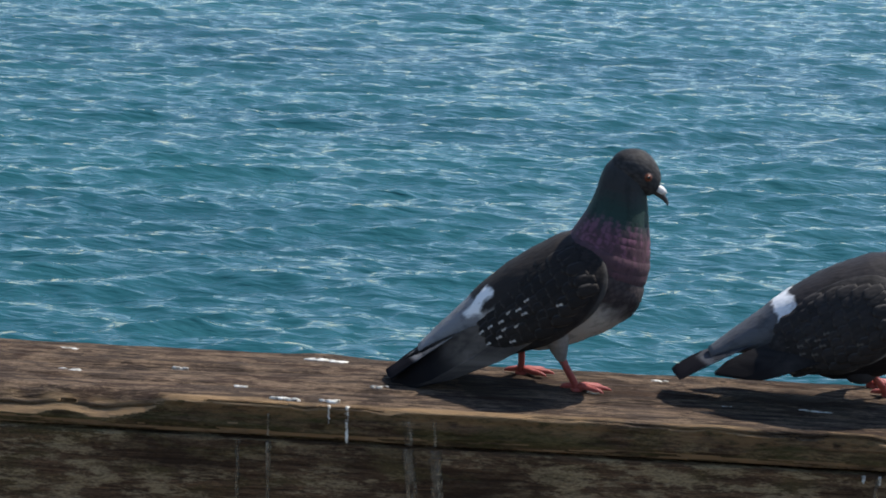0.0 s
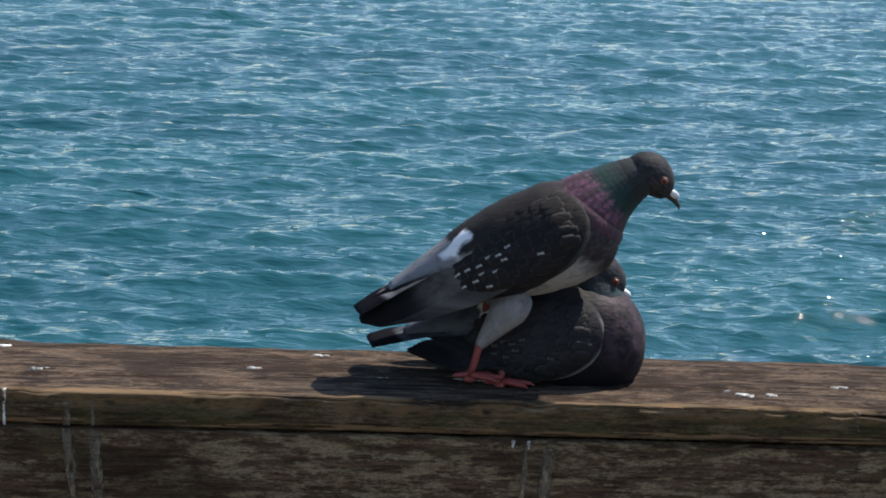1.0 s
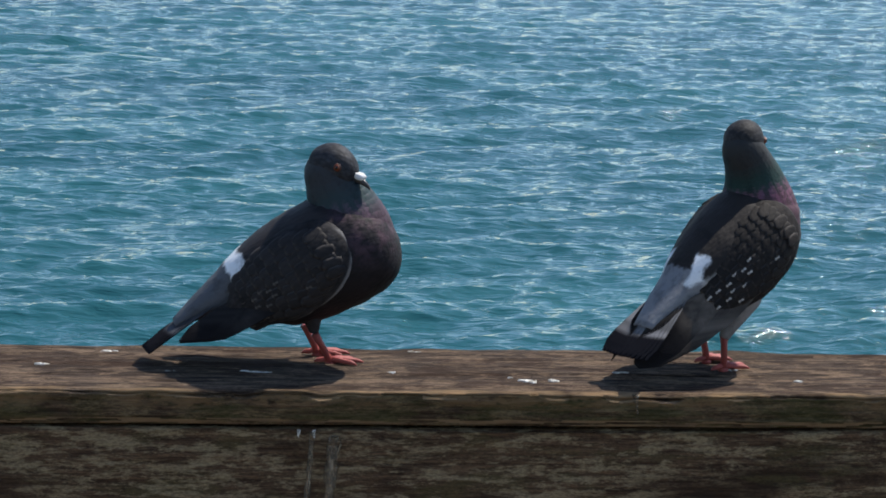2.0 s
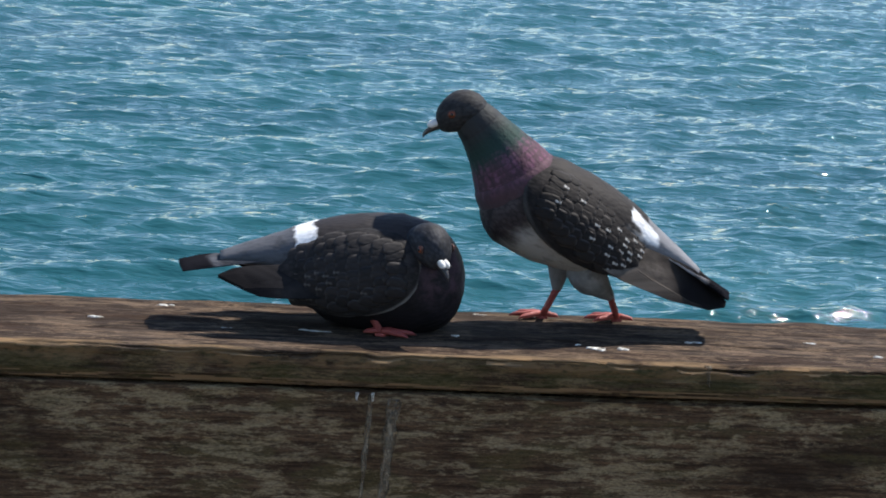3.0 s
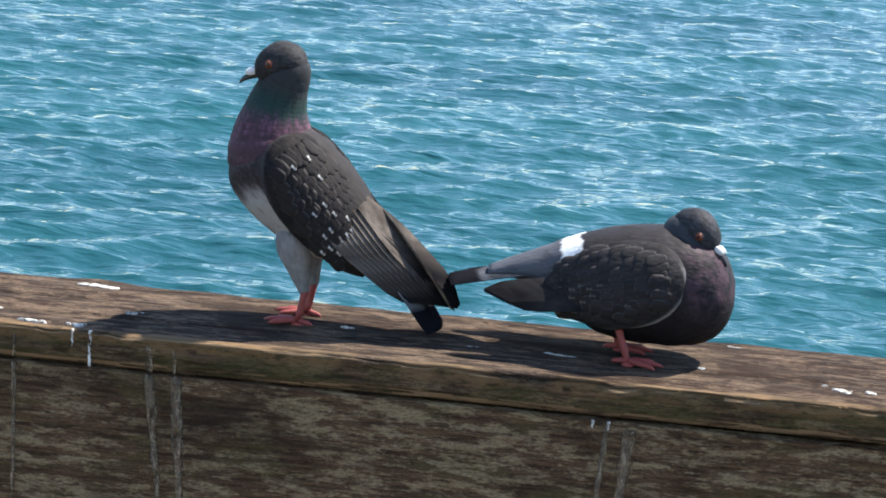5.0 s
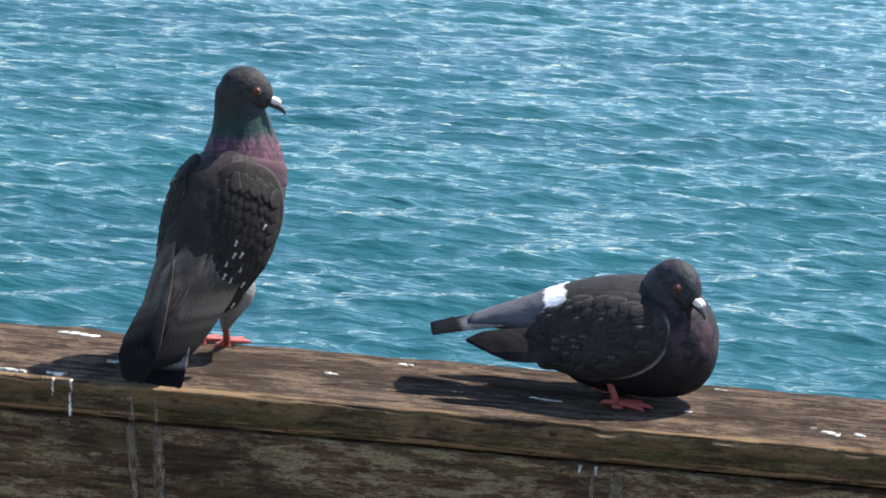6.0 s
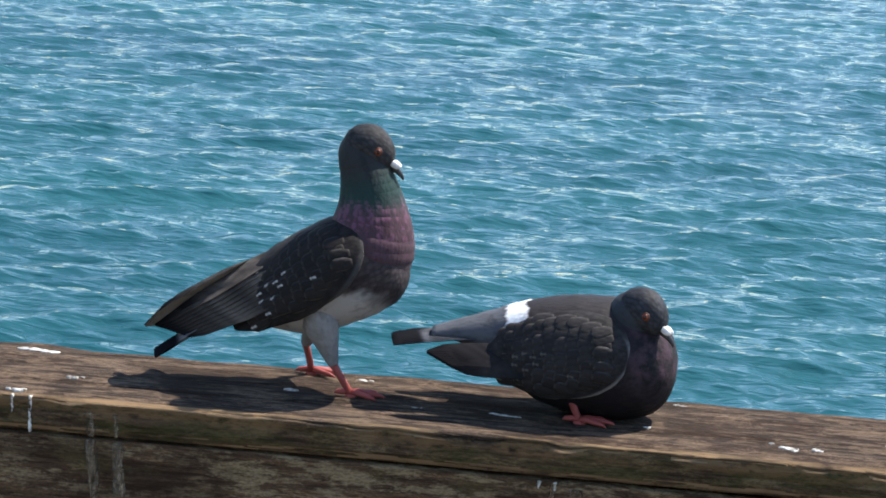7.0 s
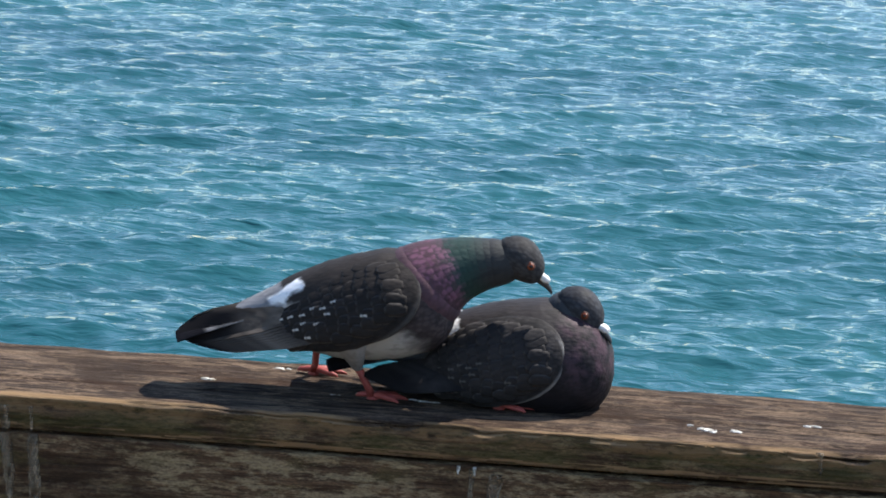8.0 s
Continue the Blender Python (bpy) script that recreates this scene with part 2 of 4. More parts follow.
# the spotted bird
COCK = {
    "body": plumage("mauve_grey_plumage", (0.040, 0.031, 0.033), (0.074, 0.058, 0.060), 0.5, extra=body_marks((0.36, 0.345, 0.335), (0.026, 0.022, 0.021), 1.0, (0.017, 0.034), (-0.057, -0.100), rump=(0.20, 0.20, 0.215))),
    "wing": plumage("sooty_wing_plumage", (0.012, 0.0105, 0.0105), (0.028, 0.023, 0.022), 0.6, extra=pale_rim(0.14)),
    "covert": plumage("sooty_covert_feather", (0.015, 0.0125, 0.012), (0.034, 0.028, 0.026), 0.55, extra=tip_fleck(0.22, 0.0), scaly=0.2),
    "flecked": plumage("flecked_covert_feather", (0.015, 0.0125, 0.012), (0.034, 0.028, 0.026), 0.55, extra=tip_fleck(0.22, 0.75), scaly=0.2),
    "feather": plumage("grey_brown_feather", (0.078, 0.065, 0.056), (0.155, 0.130, 0.112), 0.55, spec=0.0, scale=60, extra=tip_marks),
    "tail": plumage("grey_tail_feather", (0.17, 0.165, 0.17), (0.30, 0.29, 0.295), 0.55, spec=0.0, scale=70, extra=tail_marks),
    "head": plumage("slate_head_plumage", (0.028, 0.0275, 0.029), (0.058, 0.056, 0.059), 0.5, scale=260),
    "neck": plumage("iridescent_neck_plumage", (0.03, 0.03, 0.03), (0.06, 0.05, 0.05), 0.46, spec=0.17, scale=210, extra=neck_marks(
        ((0.08, (0.056, 0.044, 0.046)), (0.30, (0.072, 0.046, 0.053)), (0.52, (0.068, 0.043, 0.051)), (0.66, (0.026, 0.046, 0.043)), (0.80, (0.024, 0.040, 0.038)), (0.94, (0.034, 0.034, 0.036))),
        (0.30, 0.12, 0.205), 0.34, 0.28, 0.74, ((0.1, (0.75, 0.6, 0.62)), (0.34, (1.0, 0.40, 0.66)), (0.60, (1.0, 0.38, 0.70)), (0.72, (0.35, 0.85, 0.70)), (0.92, (0.7, 0.8, 0.8))))),
    "thigh": plumage("pale_grey_thigh_down", (0.19, 0.18, 0.18), (0.31, 0.295, 0.295), 0.7, scaly=0.1),
}
# the dark bird
HEN = {
    "body": plumage("blackish_plumage", (0.012, 0.0105, 0.0125), (0.027, 0.022, 0.026), 0.42, extra=body_marks((0.014, 0.012, 0.014), (0.030, 0.026, 0.027), 1.0, breast=(0.060, 0.036, 0.047))),
    "wing": plumage("charcoal_wing_plumage", (0.016, 0.0145, 0.0155), (0.040, 0.036, 0.037), 0.55, extra=pale_rim(0.7)),
    "covert": plumage("charcoal_covert_feather", (0.020, 0.018, 0.019), (0.046, 0.041, 0.042), 0.52, extra=tip_fleck(0.20, 0.0), scaly=0.2),
    "flecked": plumage("rubbed_covert_feather", (0.020, 0.018, 0.019), (0.046, 0.041, 0.042), 0.52, extra=tip_fleck(0.30, 0.10), scaly=0.2),
    "feather": plumage("dark_flight_feather", (0.018, 0.017, 0.018), (0.042, 0.039, 0.040), 0.5, spec=0.0, scale=60, extra=tip_marks),
    "tail": plumage("slate_tail_feather", (0.062, 0.065, 0.076), (0.125, 0.13, 0.148), 0.5, spec=0.0, scale=70, extra=tail_marks),
    "head": plumage("dark_slate_head_plumage", (0.026, 0.027, 0.032), (0.052, 0.053, 0.062), 0.45, scale=260),
    "neck": plumage("dark_iridescent_neck_plumage", (0.02, 0.02, 0.02), (0.04, 0.04, 0.04), 0.44, spec=0.18, scale=210, extra=neck_marks(
        ((0.08, (0.022, 0.017, 0.020)), (0.30, (0.034, 0.024, 0.029)), (0.52, (0.044, 0.032, 0.040)), (0.66, (0.033, 0.045, 0.050)), (0.80, (0.032, 0.045, 0.051)), (0.94, (0.040, 0.042, 0.048))),
        (0.15, 0.085, 0.125), 0.40, 0.34, 0.80, ((0.1, (0.7, 0.6, 0.65)), (0.40, (0.95, 0.5, 0.72)), (0.60, (0.9, 0.5, 0.75)), (0.72, (0.4, 0.8, 0.75)), (0.92, (0.7, 0.8, 0.85))))),
    "thigh": plumage("dark_thigh_down", (0.03, 0.027, 0.03), (0.06, 0.055, 0.06), 0.7, scaly=0.1),
}


# ---- mesh helpers ----
def skin(name, verts, faces, material, parent=None, label="", smooth=True, inner=None):
    mesh = bpy.data.meshes.new(name)
    mesh.from_pydata([tuple(v) for v in verts], [], faces)
    bm = bmesh.new()
    bm.from_mesh(mesh)
    bmesh.ops.recalc_face_normals(bm, faces=bm.faces)
    bm.to_mesh(mesh)
    bm.free()
    mesh.materials.append(material)
    if inner:
        mesh.materials.append(inner[0])
        mesh.update()
        mesh.polygons.foreach_set("material_index", [1 if p.normal.dot(inner[1]) > 0.35 else 0 for p in mesh.polygons])
    if smooth:
        mesh.polygons.foreach_set("use_smooth", [True] * len(mesh.polygons))
    mesh.update()
    return linked(name, mesh, parent, label)


def linked(name, mesh, parent=None, label=""):
    ob = new(name, mesh)
    if parent:
        ob.parent = parent
    return tagged(ob, label) if label else ob


def tube(rings, closed=True):
    """Verts and faces of a skin over rings of equal length, capped at both ends."""
    count = len(rings[0])
    verts = [v for ring in rings for v in ring]
    faces = [
        (a * count + b, a * count + (b + 1) % count, (a + 1) * count + (b + 1) % count, (a + 1) * count + b)
        for a in range(len(rings) - 1) for b in range(count)
    ]
    if closed:
        faces += [tuple(range(count))[::-1], tuple((len(rings) - 1) * count + b for b in range(count))]
    return verts, faces


def smooth_rows(rows, steps):
    """Rows of numbers by place along a line, refined with a soft curve."""
    rows = np.array(rows, float)
    at = np.linspace(0, len(rows) - 1, steps)
    out = []
    for s in at:
        i = min(int(s), len(rows) - 2)
        u = s - i
        p0, p1, p2, p3 = rows[max(i - 1, 0)], rows[i], rows[i + 1], rows[min(i + 2, len(rows) - 1)]
        out.append(0.5 * (2 * p1 + (p2 - p0) * u + (2 * p0 - 5 * p1 + 4 * p2 - p3) * u**2 + (3 * p1 - p0 - 3 * p2 + p3) * u**3))
    return np.array(out)


def lofted(rows, steps=26, count=28, fluff=0.0, seed=0):
    """A rounded form along x from rows of (x, half width, bottom z, top z)."""
    rings = []
    for i, (x, w, low, high) in enumerate(smooth_rows(rows, steps)):
        ring = []
        for k in range(count):
            a = 2 * math.pi * k / count
            y, z = max(w, 0.0005) * math.cos(a), (low + high) / 2 + max(high - low, 0.001) / 2 * math.sin(a)
            grow = 1 + fluff * noise.noise(Vector((x * 60 + seed, y * 60, z * 60)))
            ring.append((x, y * grow, (low + high) / 2 + (z - (low + high) / 2) * grow))
        rings.append(ring)
    return tube(rings)


def rod(points, radii, count=8):
    """A round rod through points."""
    rings = []
    for i, p in enumerate(points):
        way = Vector(points[min(i + 1, len(points) - 1)]) - Vector(points[max(i - 1, 0)])
        turn = way.to_track_quat("Z", "Y").to_matrix()
        rings.append([Vector(p) + turn @ Vector((radii[i] * math.cos(2 * math.pi * k / count), radii[i] * math.sin(2 * math.pi * k / count), 0)) for k in range(count)])
    return tube(rings)


def merged(*pieces):
    verts, faces = [], []
    for v, f in pieces:
        faces += [tuple(i + len(verts) for i in face) for face in f]
        verts += list(v)
    return verts, faces


# ---- the sea ----
def build_sea():
    """One sheet to the horizon, its waves a sum of many short wave trains; the mesh thins out with distance."""
    level = -3.5
    rng = np.random.default_rng(4)
    near = [8.0]
    while near[-1] < 260:
        near.append(near[-1] * 1.003)
    ys = np.array([-4000, -600, -80, -10, 4.0, *near, 330, 520, 900, 1800, 4800])
    u = np.array([-60, -12, -4, -1.8, *np.linspace(-1, 1, 640), 1.8, 4, 12, 60])
    yy, uu = np.meshgrid(ys, u, indexing="ij")
    xx = uu * (2.5 + 0.36 * np.abs(yy))
    zz = np.zeros_like(xx)
    push_x, push_y = np.zeros_like(xx), np.zeros_like(xx)
    reach = np.maximum(np.gradient(ys)[:, None], 0.0)
    for length in np.geomspace(0.17, 4.0, 84):
        heading = rng.normal(math.radians(-84), 0.40)
        k = 2 * math.pi / length
        size = 0.0135 * length / (1 + 0.45 * length**1.35) * rng.uniform(0.5, 1.3) * np.clip(length / (1.5 * reach) - 0.7, 0, 1)
        size = np.where((yy < 7.9) | (np.abs(uu) > 1), 0, size)
        phase = k * (xx * math.cos(heading) + yy * math.sin(heading)) + rng.uniform(0, 6.28)
        gust = 0.75 + 0.25 * np.sin(xx * 0.13 + yy * 0.09 * rng.uniform(0.5, 1.5) + rng.uniform(0, 6.28))
        zz += size * gust * np.cos(phase)
        push_x -= 0.6 * size * gust * np.sin(phase) * math.cos(heading)
        push_y -= 0.6 * size * gust * np.sin(phase) * math.sin(heading)
    rows, cols = xx.shape
    verts = np.stack([xx + push_x, yy + push_y, zz], -1).reshape(-1, 3)
    index = np.arange(rows * cols).reshape(rows, cols)
    faces = np.stack([index[:-1, :-1], index[:-1, 1:], index[1:, 1:], index[1:, :-1]], -1).reshape(-1, 4)
    mesh = bpy.data.meshes.new("water")
    mesh.vertices.add(len(verts))
    mesh.vertices.foreach_set("co", verts.ravel())
    mesh.loops.add(faces.size)
    mesh.loops.foreach_set("vertex_index", faces.ravel())
    mesh.polygons.add(len(faces))
    mesh.polygons.foreach_set("loop_start", np.arange(len(faces)) * 4)
    mesh.polygons.foreach_set("use_smooth", np.ones(len(faces), bool))
    mesh.materials.append(WATER)
    mesh.update(calc_edges=True)
    ob = new("water", mesh)
    ob.location = (0, 0, level)
    return tagged(ob, "rippled green-blue sea reaching to the horizon", "sea", kind="structure")


water = build_sea()


# ---- the pier rail ----
RAIL_BACK, CAP_LOW, RAIL_LOW = 0.24, 0.957, 0.779


def timber_bar(name, low, high, front, back, material, wear, seed, top_material=None):
    """A long squared timber with rounded, chipped edges and a furrowed skin, finer along the middle stretch."""
    xs = np.concatenate([np.linspace(-3.2, -1.0, 45)[:-1], np.linspace(-1.0, 1.4, 600), np.linspace(1.4, 3.2, 40)[1:]])
    outline = []

    def side(a, b, n):
        outline.extend([(a[0] + (b[0] - a[0]) * i / n, a[1] + (b[1] - a[1]) * i / n) for i in range(n)])

    side((front, low), (front, high), 26)
    side((front, high), (back, high), 44)
    side((back, high), (back, low), 6)
    side((back, low), (front, low), 6)
    middle = Vector(((front + back) / 2, (low + high) / 2))
    verts, faces = [], []
    for x in xs:
        chip = max(0.0, noise.noise(Vector((x * 5.0, seed, 1.7)))) * 0.015 + max(0.0, noise.noise(Vector((x * 23, seed, 4.2)))) * 0.006 + 0.003
        chip *= wear
        if wear > 1:
            chip += 0.012 * max(0.0, min(1.0, (-0.475 - x) * 40)) * (0.7 + 0.6 * noise.noise(Vector((x * 16, 3.0, 9.0))))
        for y, z in outline:
            dy = y - front
            dz = high - z
            soft = max(0.0, chip - dy - dz * 0.8)
            if dz < 1e-6:
                fall = soft
                crease = noise.noise(Vector((x * 2.3, y * 75, seed))) * 0.0022 + noise.noise(Vector((x * 9, y * 210, seed + 5))) * 0.0013
                crack = max(0.0, noise.noise(Vector((x * 1.1, y * 46, seed + 11))) - 0.30) * 0.026
                sag = 0.004 * max(0.0, (y - back + 0.02) / 0.02) * (0.6 + noise.noise(Vector((x * 11, 5.0, seed))))
                verts.append((x, y + 0.35 * soft, z - fall * 0.8 + crease - crack - sag - 0.0012))
            else:
                furrow = noise.noise(Vector((x * 3.2, z * 90, seed + 2))) * 0.0018 + noise.noise(Vector((x * 14, z * 190, seed + 8))) * 0.0012
                lean = 1 if dy < 1e-6 else -1
                rim = 0.004 * max(0.0, 1 - (z - low) / 0.008) if dy < 1e-6 else 0.0
                verts.append((x, y + lean * (furrow + 0.0012 + rim) + 0.8 * soft * (1 if dy < 0.02 else 0), z - 0.3 * soft))
    count = len(outline)
    bar = []
    for i in range(len(xs) - 1):
        for k in range(count):
            bar.append((i * count + k, i * count + (k + 1) % count, (i + 1) * count + (k + 1) % count, (i + 1) * count + k))
    bar += [tuple(range(count))[::-1], tuple((len(xs) - 1) * count + k for k in range(count))]
    mesh = bpy.data.meshes.new(name)
    mesh.from_pydata(verts, [], bar)
    mesh.materials.append(material)
    if top_material:
        mesh.materials.append(top_material)
        mesh.polygons.foreach_set("material_index", [1 if abs(p.normal.z) > 0.45 else 0 for p in mesh.polygons])
    mesh.polygons.foreach_set("use_smooth", [True] * len(mesh.polygons))
    mesh.update()
    return mesh


rail = new("pier_rail")
tagged(rail, "weathered brown timber pier rail spotted with droppings", "railing")
linked("cap_plank", timber_bar("cap_plank", CAP_LOW + 0.0015, 1.0, 0.0, RAIL_BACK, CAP_WOOD, 1.5, 3.0, TOP_WOOD), rail, "flat grey-brown cap plank with worn edges")
linked("beam", timber_bar("beam", RAIL_LOW, CAP_LOW - 0.0015, 0.0035, RAIL_BACK - 0.003, FACE_WOOD, 0.12, 8.0), rail, "dark damp beam blotched with lichen")
for x in (-2.9, 2.9):
    box = [[(x + sx * 0.1, 0.015 + (0.16 if sy > 0 else 0), z) for sx, sy in ((-1, -1), (1, -1), (1, 1), (-1, 1))] for z in (0.0, RAIL_LOW)]
    skin("post", *tube(box), FACE_WOOD, rail, smooth=False)


# ---- the pier deck under the camera ----
deck = new("pier_deck")
tagged(deck, "plain timber pier deck behind the rail", "deck", kind="structure")
plank_mesh = None
for i in range(34):
    y = 0.45 - i * 0.16
    if plank_mesh is None:
        box = [[(x, s[0], s[1]) for s in ((-0.075, -0.05), (0.075, -0.05), (0.075, -0.004), (0.071, 0.0), (-0.071, 0.0), (-0.075, -0.004))] for x in (-3.4, 3.4)]
        plank_mesh = skin("plank", *tube(box), FACE_WOOD, deck, smooth=False)
        plank_mesh.location.y = y
    else:
        linked("plank", plank_mesh.data, deck).location.y = y
for x in (-2.9, 2.9):
    for y in (-4.2, 0.15):
        skin("pile", *rod([(x, y, -9), (x, y, -0.05)], [0.16, 0.14], 16), FACE_WOOD, deck)


# ---- droppings on the rail ----
def dropping(x, y, size, seed, stretch=1.0):
    """A thin ragged splash on the cap."""
    rng = random.Random(seed)
    y = y * 1.18
    pieces = []
    for k in range(rng.randint(5, 9)):
        cx, cy = x + rng.uniform(-1, 1) * size * stretch * 0.8, y + rng.uniform(-1, 1) * size * 0.5
        r = size * rng.uniform(0.2, 0.6)
        ring = []
        for a in range(14):
            w = r * rng.uniform(0.4, 1.2)
            ring.append((cx + stretch * w * math.cos(a * math.pi / 7), cy + w * 0.75 * math.sin(a * math.pi / 7)))
        low = [(px, py, 0.996) for px, py in ring]
        high = [(cx + (px - cx) * 0.85, cy + (py - cy) * 0.85, 0.9998) for px, py in ring]
        peak = [(cx + (px - cx) * 0.3, cy + (py - cy) * 0.3, 1.0003) for px, py in ring]
        pieces.append(tube([low, high, peak]))
    ob = skin("bird_dropping", *merged(*pieces), DROPPING)
    return tagged(ob, "dried white bird dropping on the timber rail", "dropping", "droppings on the rail")


for i, (x, y, size, stretch) in enumerate((
    (0.0, 0.105, 0.008, 1.4), (0.575, 0.050, 0.010, 1.5), (0.607, 0.055, 0.006, 1.2), (-0.246, 0.080, 0.007, 1.6),
    (0.697, 0.093, 0.005, 2.0), (0.418, 0.083, 0.004, 1.4), (0.255, 0.080, 0.008, 2.6), (-0.314, 0.177, 0.012, 2.2),
    (0.081, 0.168, 0.006, 1.6), (0.456, 0.180, 0.005, 1.6), (0.556, 0.065, 0.003, 1.2), (-0.48, 0.11, 0.006, 1.5),
    (-0.62, 0.165, 0.008, 1.8), (-0.40, 0.05, 0.005, 1.6), (0.153, 0.079, 0.004, 1.6), (0.84, 0.11, 0.005, 1.5), (0.91, 0.06, 0.005, 1.3),
    (-0.292, 0.016, 0.009, 1.8), (-0.345, 0.014, 0.006, 2.6), (-0.60, 0.08, 0.009, 1.7),
)):
    dropping(x, y, size, 40 + i, stretch)


def lime_run(x, top, bottom, width, drift, material, seed):
    """A run of lime down the front face, uneven in width."""
    rng = random.Random(seed)
    left, right = [], []
    steps = 16
    for k in range(steps + 1):
        u = k / steps
        cx = x + drift * u + rng.uniform(-1, 1) * 0.0005
        w = width * (0.9 + 0.8 * rng.random()) * (1 - 0.45 * u)
        z = top + (bottom - top) * u
        left.append((cx - w / 2, z))
        right.append((cx + w / 2, z))
    rings = [[(a[0], 0.004, a[1]), ((a[0] * 3 + b[0]) / 4, -0.0016, a[1]), ((a[0] + b[0] * 3) / 4, -0.0016, b[1]), (b[0], 0.004, b[1])] for a, b in zip(left, right)]
    ob = skin("lime_run", *tube(rings), material)
    return tagged(ob, "pale lime run dried down the rail's face", "stain", "lime runs on the rail")


for i, (x, top, bottom, width, drift, material) in enumerate((
    (-0.274, 0.998, 0.957, 0.0042, 0.001, DROPPING), (-0.294, 0.998, 0.978, 0.0025, 0.0, DROPPING), (-0.361, 0.985, 0.960, 0.0032, 0.0, STREAK),
    (-0.361, 0.953, 0.784, 0.0048, 0.004, STREAK), (-0.206, 0.985, 0.958, 0.013, 0.003, STREAK), (-0.204, 0.953, 0.795, 0.010, 0.018, STREAK),
    (-0.176, 0.985, 0.958, 0.006, 0.002, STREAK), (-0.174, 0.953, 0.784, 0.011, 0.014, STREAK), (0.342, 0.946, 0.795, 0.013, -0.010, STREAK),
    (0.316, 0.951, 0.815, 0.006, -0.006, STREAK), (0.300, 0.953, 0.945, 0.003, 0.0, DROPPING), (0.318, 0.953, 0.944, 0.003, 0.0, DROPPING),
    (0.694, 0.998, 0.974, 0.006, 0.002, STREAK), (-0.395, 0.953, 0.86, 0.004, 0.002, STREAK),
)):
    lime_run(x, top, bottom, width, drift, material, 70 + i)


# ---- the pigeons ----
NECK_STOPS = ((0.0500,), (0.0530,), (0.0530,), (0.0505,), (0.0455,), (0.0395,), (0.0345,), (0.0298,), (0.0258,))
NECK_COUNT = 19
FEATHERS = 9


def ball(rx, ry, rz, steps=14, count=18, fluff=0.0, seed=0):
    rows = [(rx * math.cos(math.pi * i / (steps - 1)) * -1, ry * max(0.02, math.sin(math.pi * i / (steps - 1))), 0, 0) for i in range(steps)]
    rings = []
    for x, w, _, _ in rows:
        k = w / ry
        rings.append([(x, w * math.cos(a), rz * k * math.sin(a)) for a in (2 * math.pi * j / count for j in range(count))])
    if fluff:
        rings = [[tuple(Vector(v) * (1 + fluff * noise.noise(Vector(v) * 70 + Vector((seed, 0, 0))))) for v in ring] for ring in rings]
    return tube(rings)


def neck_piece(half, r, slope):
    """A short stretch of neck along x: tapered, flat-sided, closed by rounded ends."""
    rings = []
    for i in range(15):
        u = -1 + 2 * i / 14
        w = max(0.001, (r - slope * half * u) * math.sqrt(max(0.0, 1 - abs(u) ** 3.2)))
        rings.append([(half * u, w * math.cos(a), w * math.sin(a)) for a in (2 * math.pi * j / 30 for j in range(30))])
    return tube(rings)


def feather_mesh(length, width, camber=0.0016):
    """One long feather pointing to -x: a cambered vane with a shaft, rounded at the tip."""
    top, under = [], []
    for i in range(9):
        u = i / 8
        w = width / 2 * (0.55 + 0.45 * min(1, u * 3)) * math.sqrt(max(0.03, 1 - max(0.0, (u - 0.72) / 0.28) ** 2))
        top.append([(-length * u, w * s, camber * (1 - abs(s)) - 0.03 * length * u * u) for s in (-1, -0.5, 0, 0.5, 1)])
        under.append([(x, y, z - 0.0012) for x, y, z in reversed(top[-1])])
    return tube([a + b for a, b in zip(top, under)])


SHIELD = [(0.078, 0.002, -0.008, 0.012), (0.070, 0.007, -0.026, 0.030), (0.050, 0.011, -0.042, 0.044), (0.018, 0.012, -0.050, 0.050),
          (-0.02, 0.011, -0.050, 0.047), (-0.054, 0.009, -0.042, 0.038), (-0.086, 0.006, -0.030, 0.022), (-0.108, 0.002, -0.014, 0.004)]


def add_coverts(wing, side, looks, squeeze):
    """Rows of small overlapping feathers over the outer side of a wing's shield, the hind rows partly flecked."""
    rows = smooth_rows(SHIELD, 60)
    rng = random.Random(31 + side)

    def skin_point(x, z):
        at = x if x > 0 else x / squeeze
        k = min(range(60), key=lambda q: abs(rows[q][0] - at))
        _, w, low, high = rows[k]
        t = (z - (low + high) / 2) / ((high - low) / 2)
        if abs(t) > 0.9:
            return None, t
        return Vector((x, side * (w * math.sqrt(1 - t * t) - 1.26 * (at - 0.01) ** 2 - 5.0 * z * z), z)), t

    meshes = {}
    for r in range(10):
        for c in range(-6, 7):
            x, z = 0.060 - 0.0135 * r + rng.uniform(-0.002, 0.002), (c + 0.5 * (r % 2)) * 0.0092 + rng.uniform(-0.001, 0.001)
            p, t = skin_point(x * (1 if x > 0 else squeeze), z)
            if p is None or abs(t) > 0.86:
                continue
            back, up = skin_point(p.x - 0.012, z * 0.94)[0], skin_point(p.x, z * 0.9 - 0.002)[0]
            if back is None or up is None:
                continue
            run = (p - back).normalized()
            out = (up - p).cross(run)
            out = (out if out.y * side > 0 else -out).normalized()
            across = out.cross(run)
            m = Matrix((run, across, out)).transposed().to_4x4()
            m.translation = p + out * 0.0004
            kind = "flecked" if rng.random() < (0.34 if x < 0.012 and z < 0.006 else 0.06) else "covert"
            if kind in meshes:
                ob = linked("covert_feather", meshes[kind], wing)
            else:
                ob = skin("covert_feather", *feather_mesh(0.026, 0.0155, 0.0010), looks[kind], wing)
                meshes[kind] = ob.data
            ob.matrix_basis = m @ pose(0, 0, 0, 0, 3.4, rng.uniform(-6, 6))


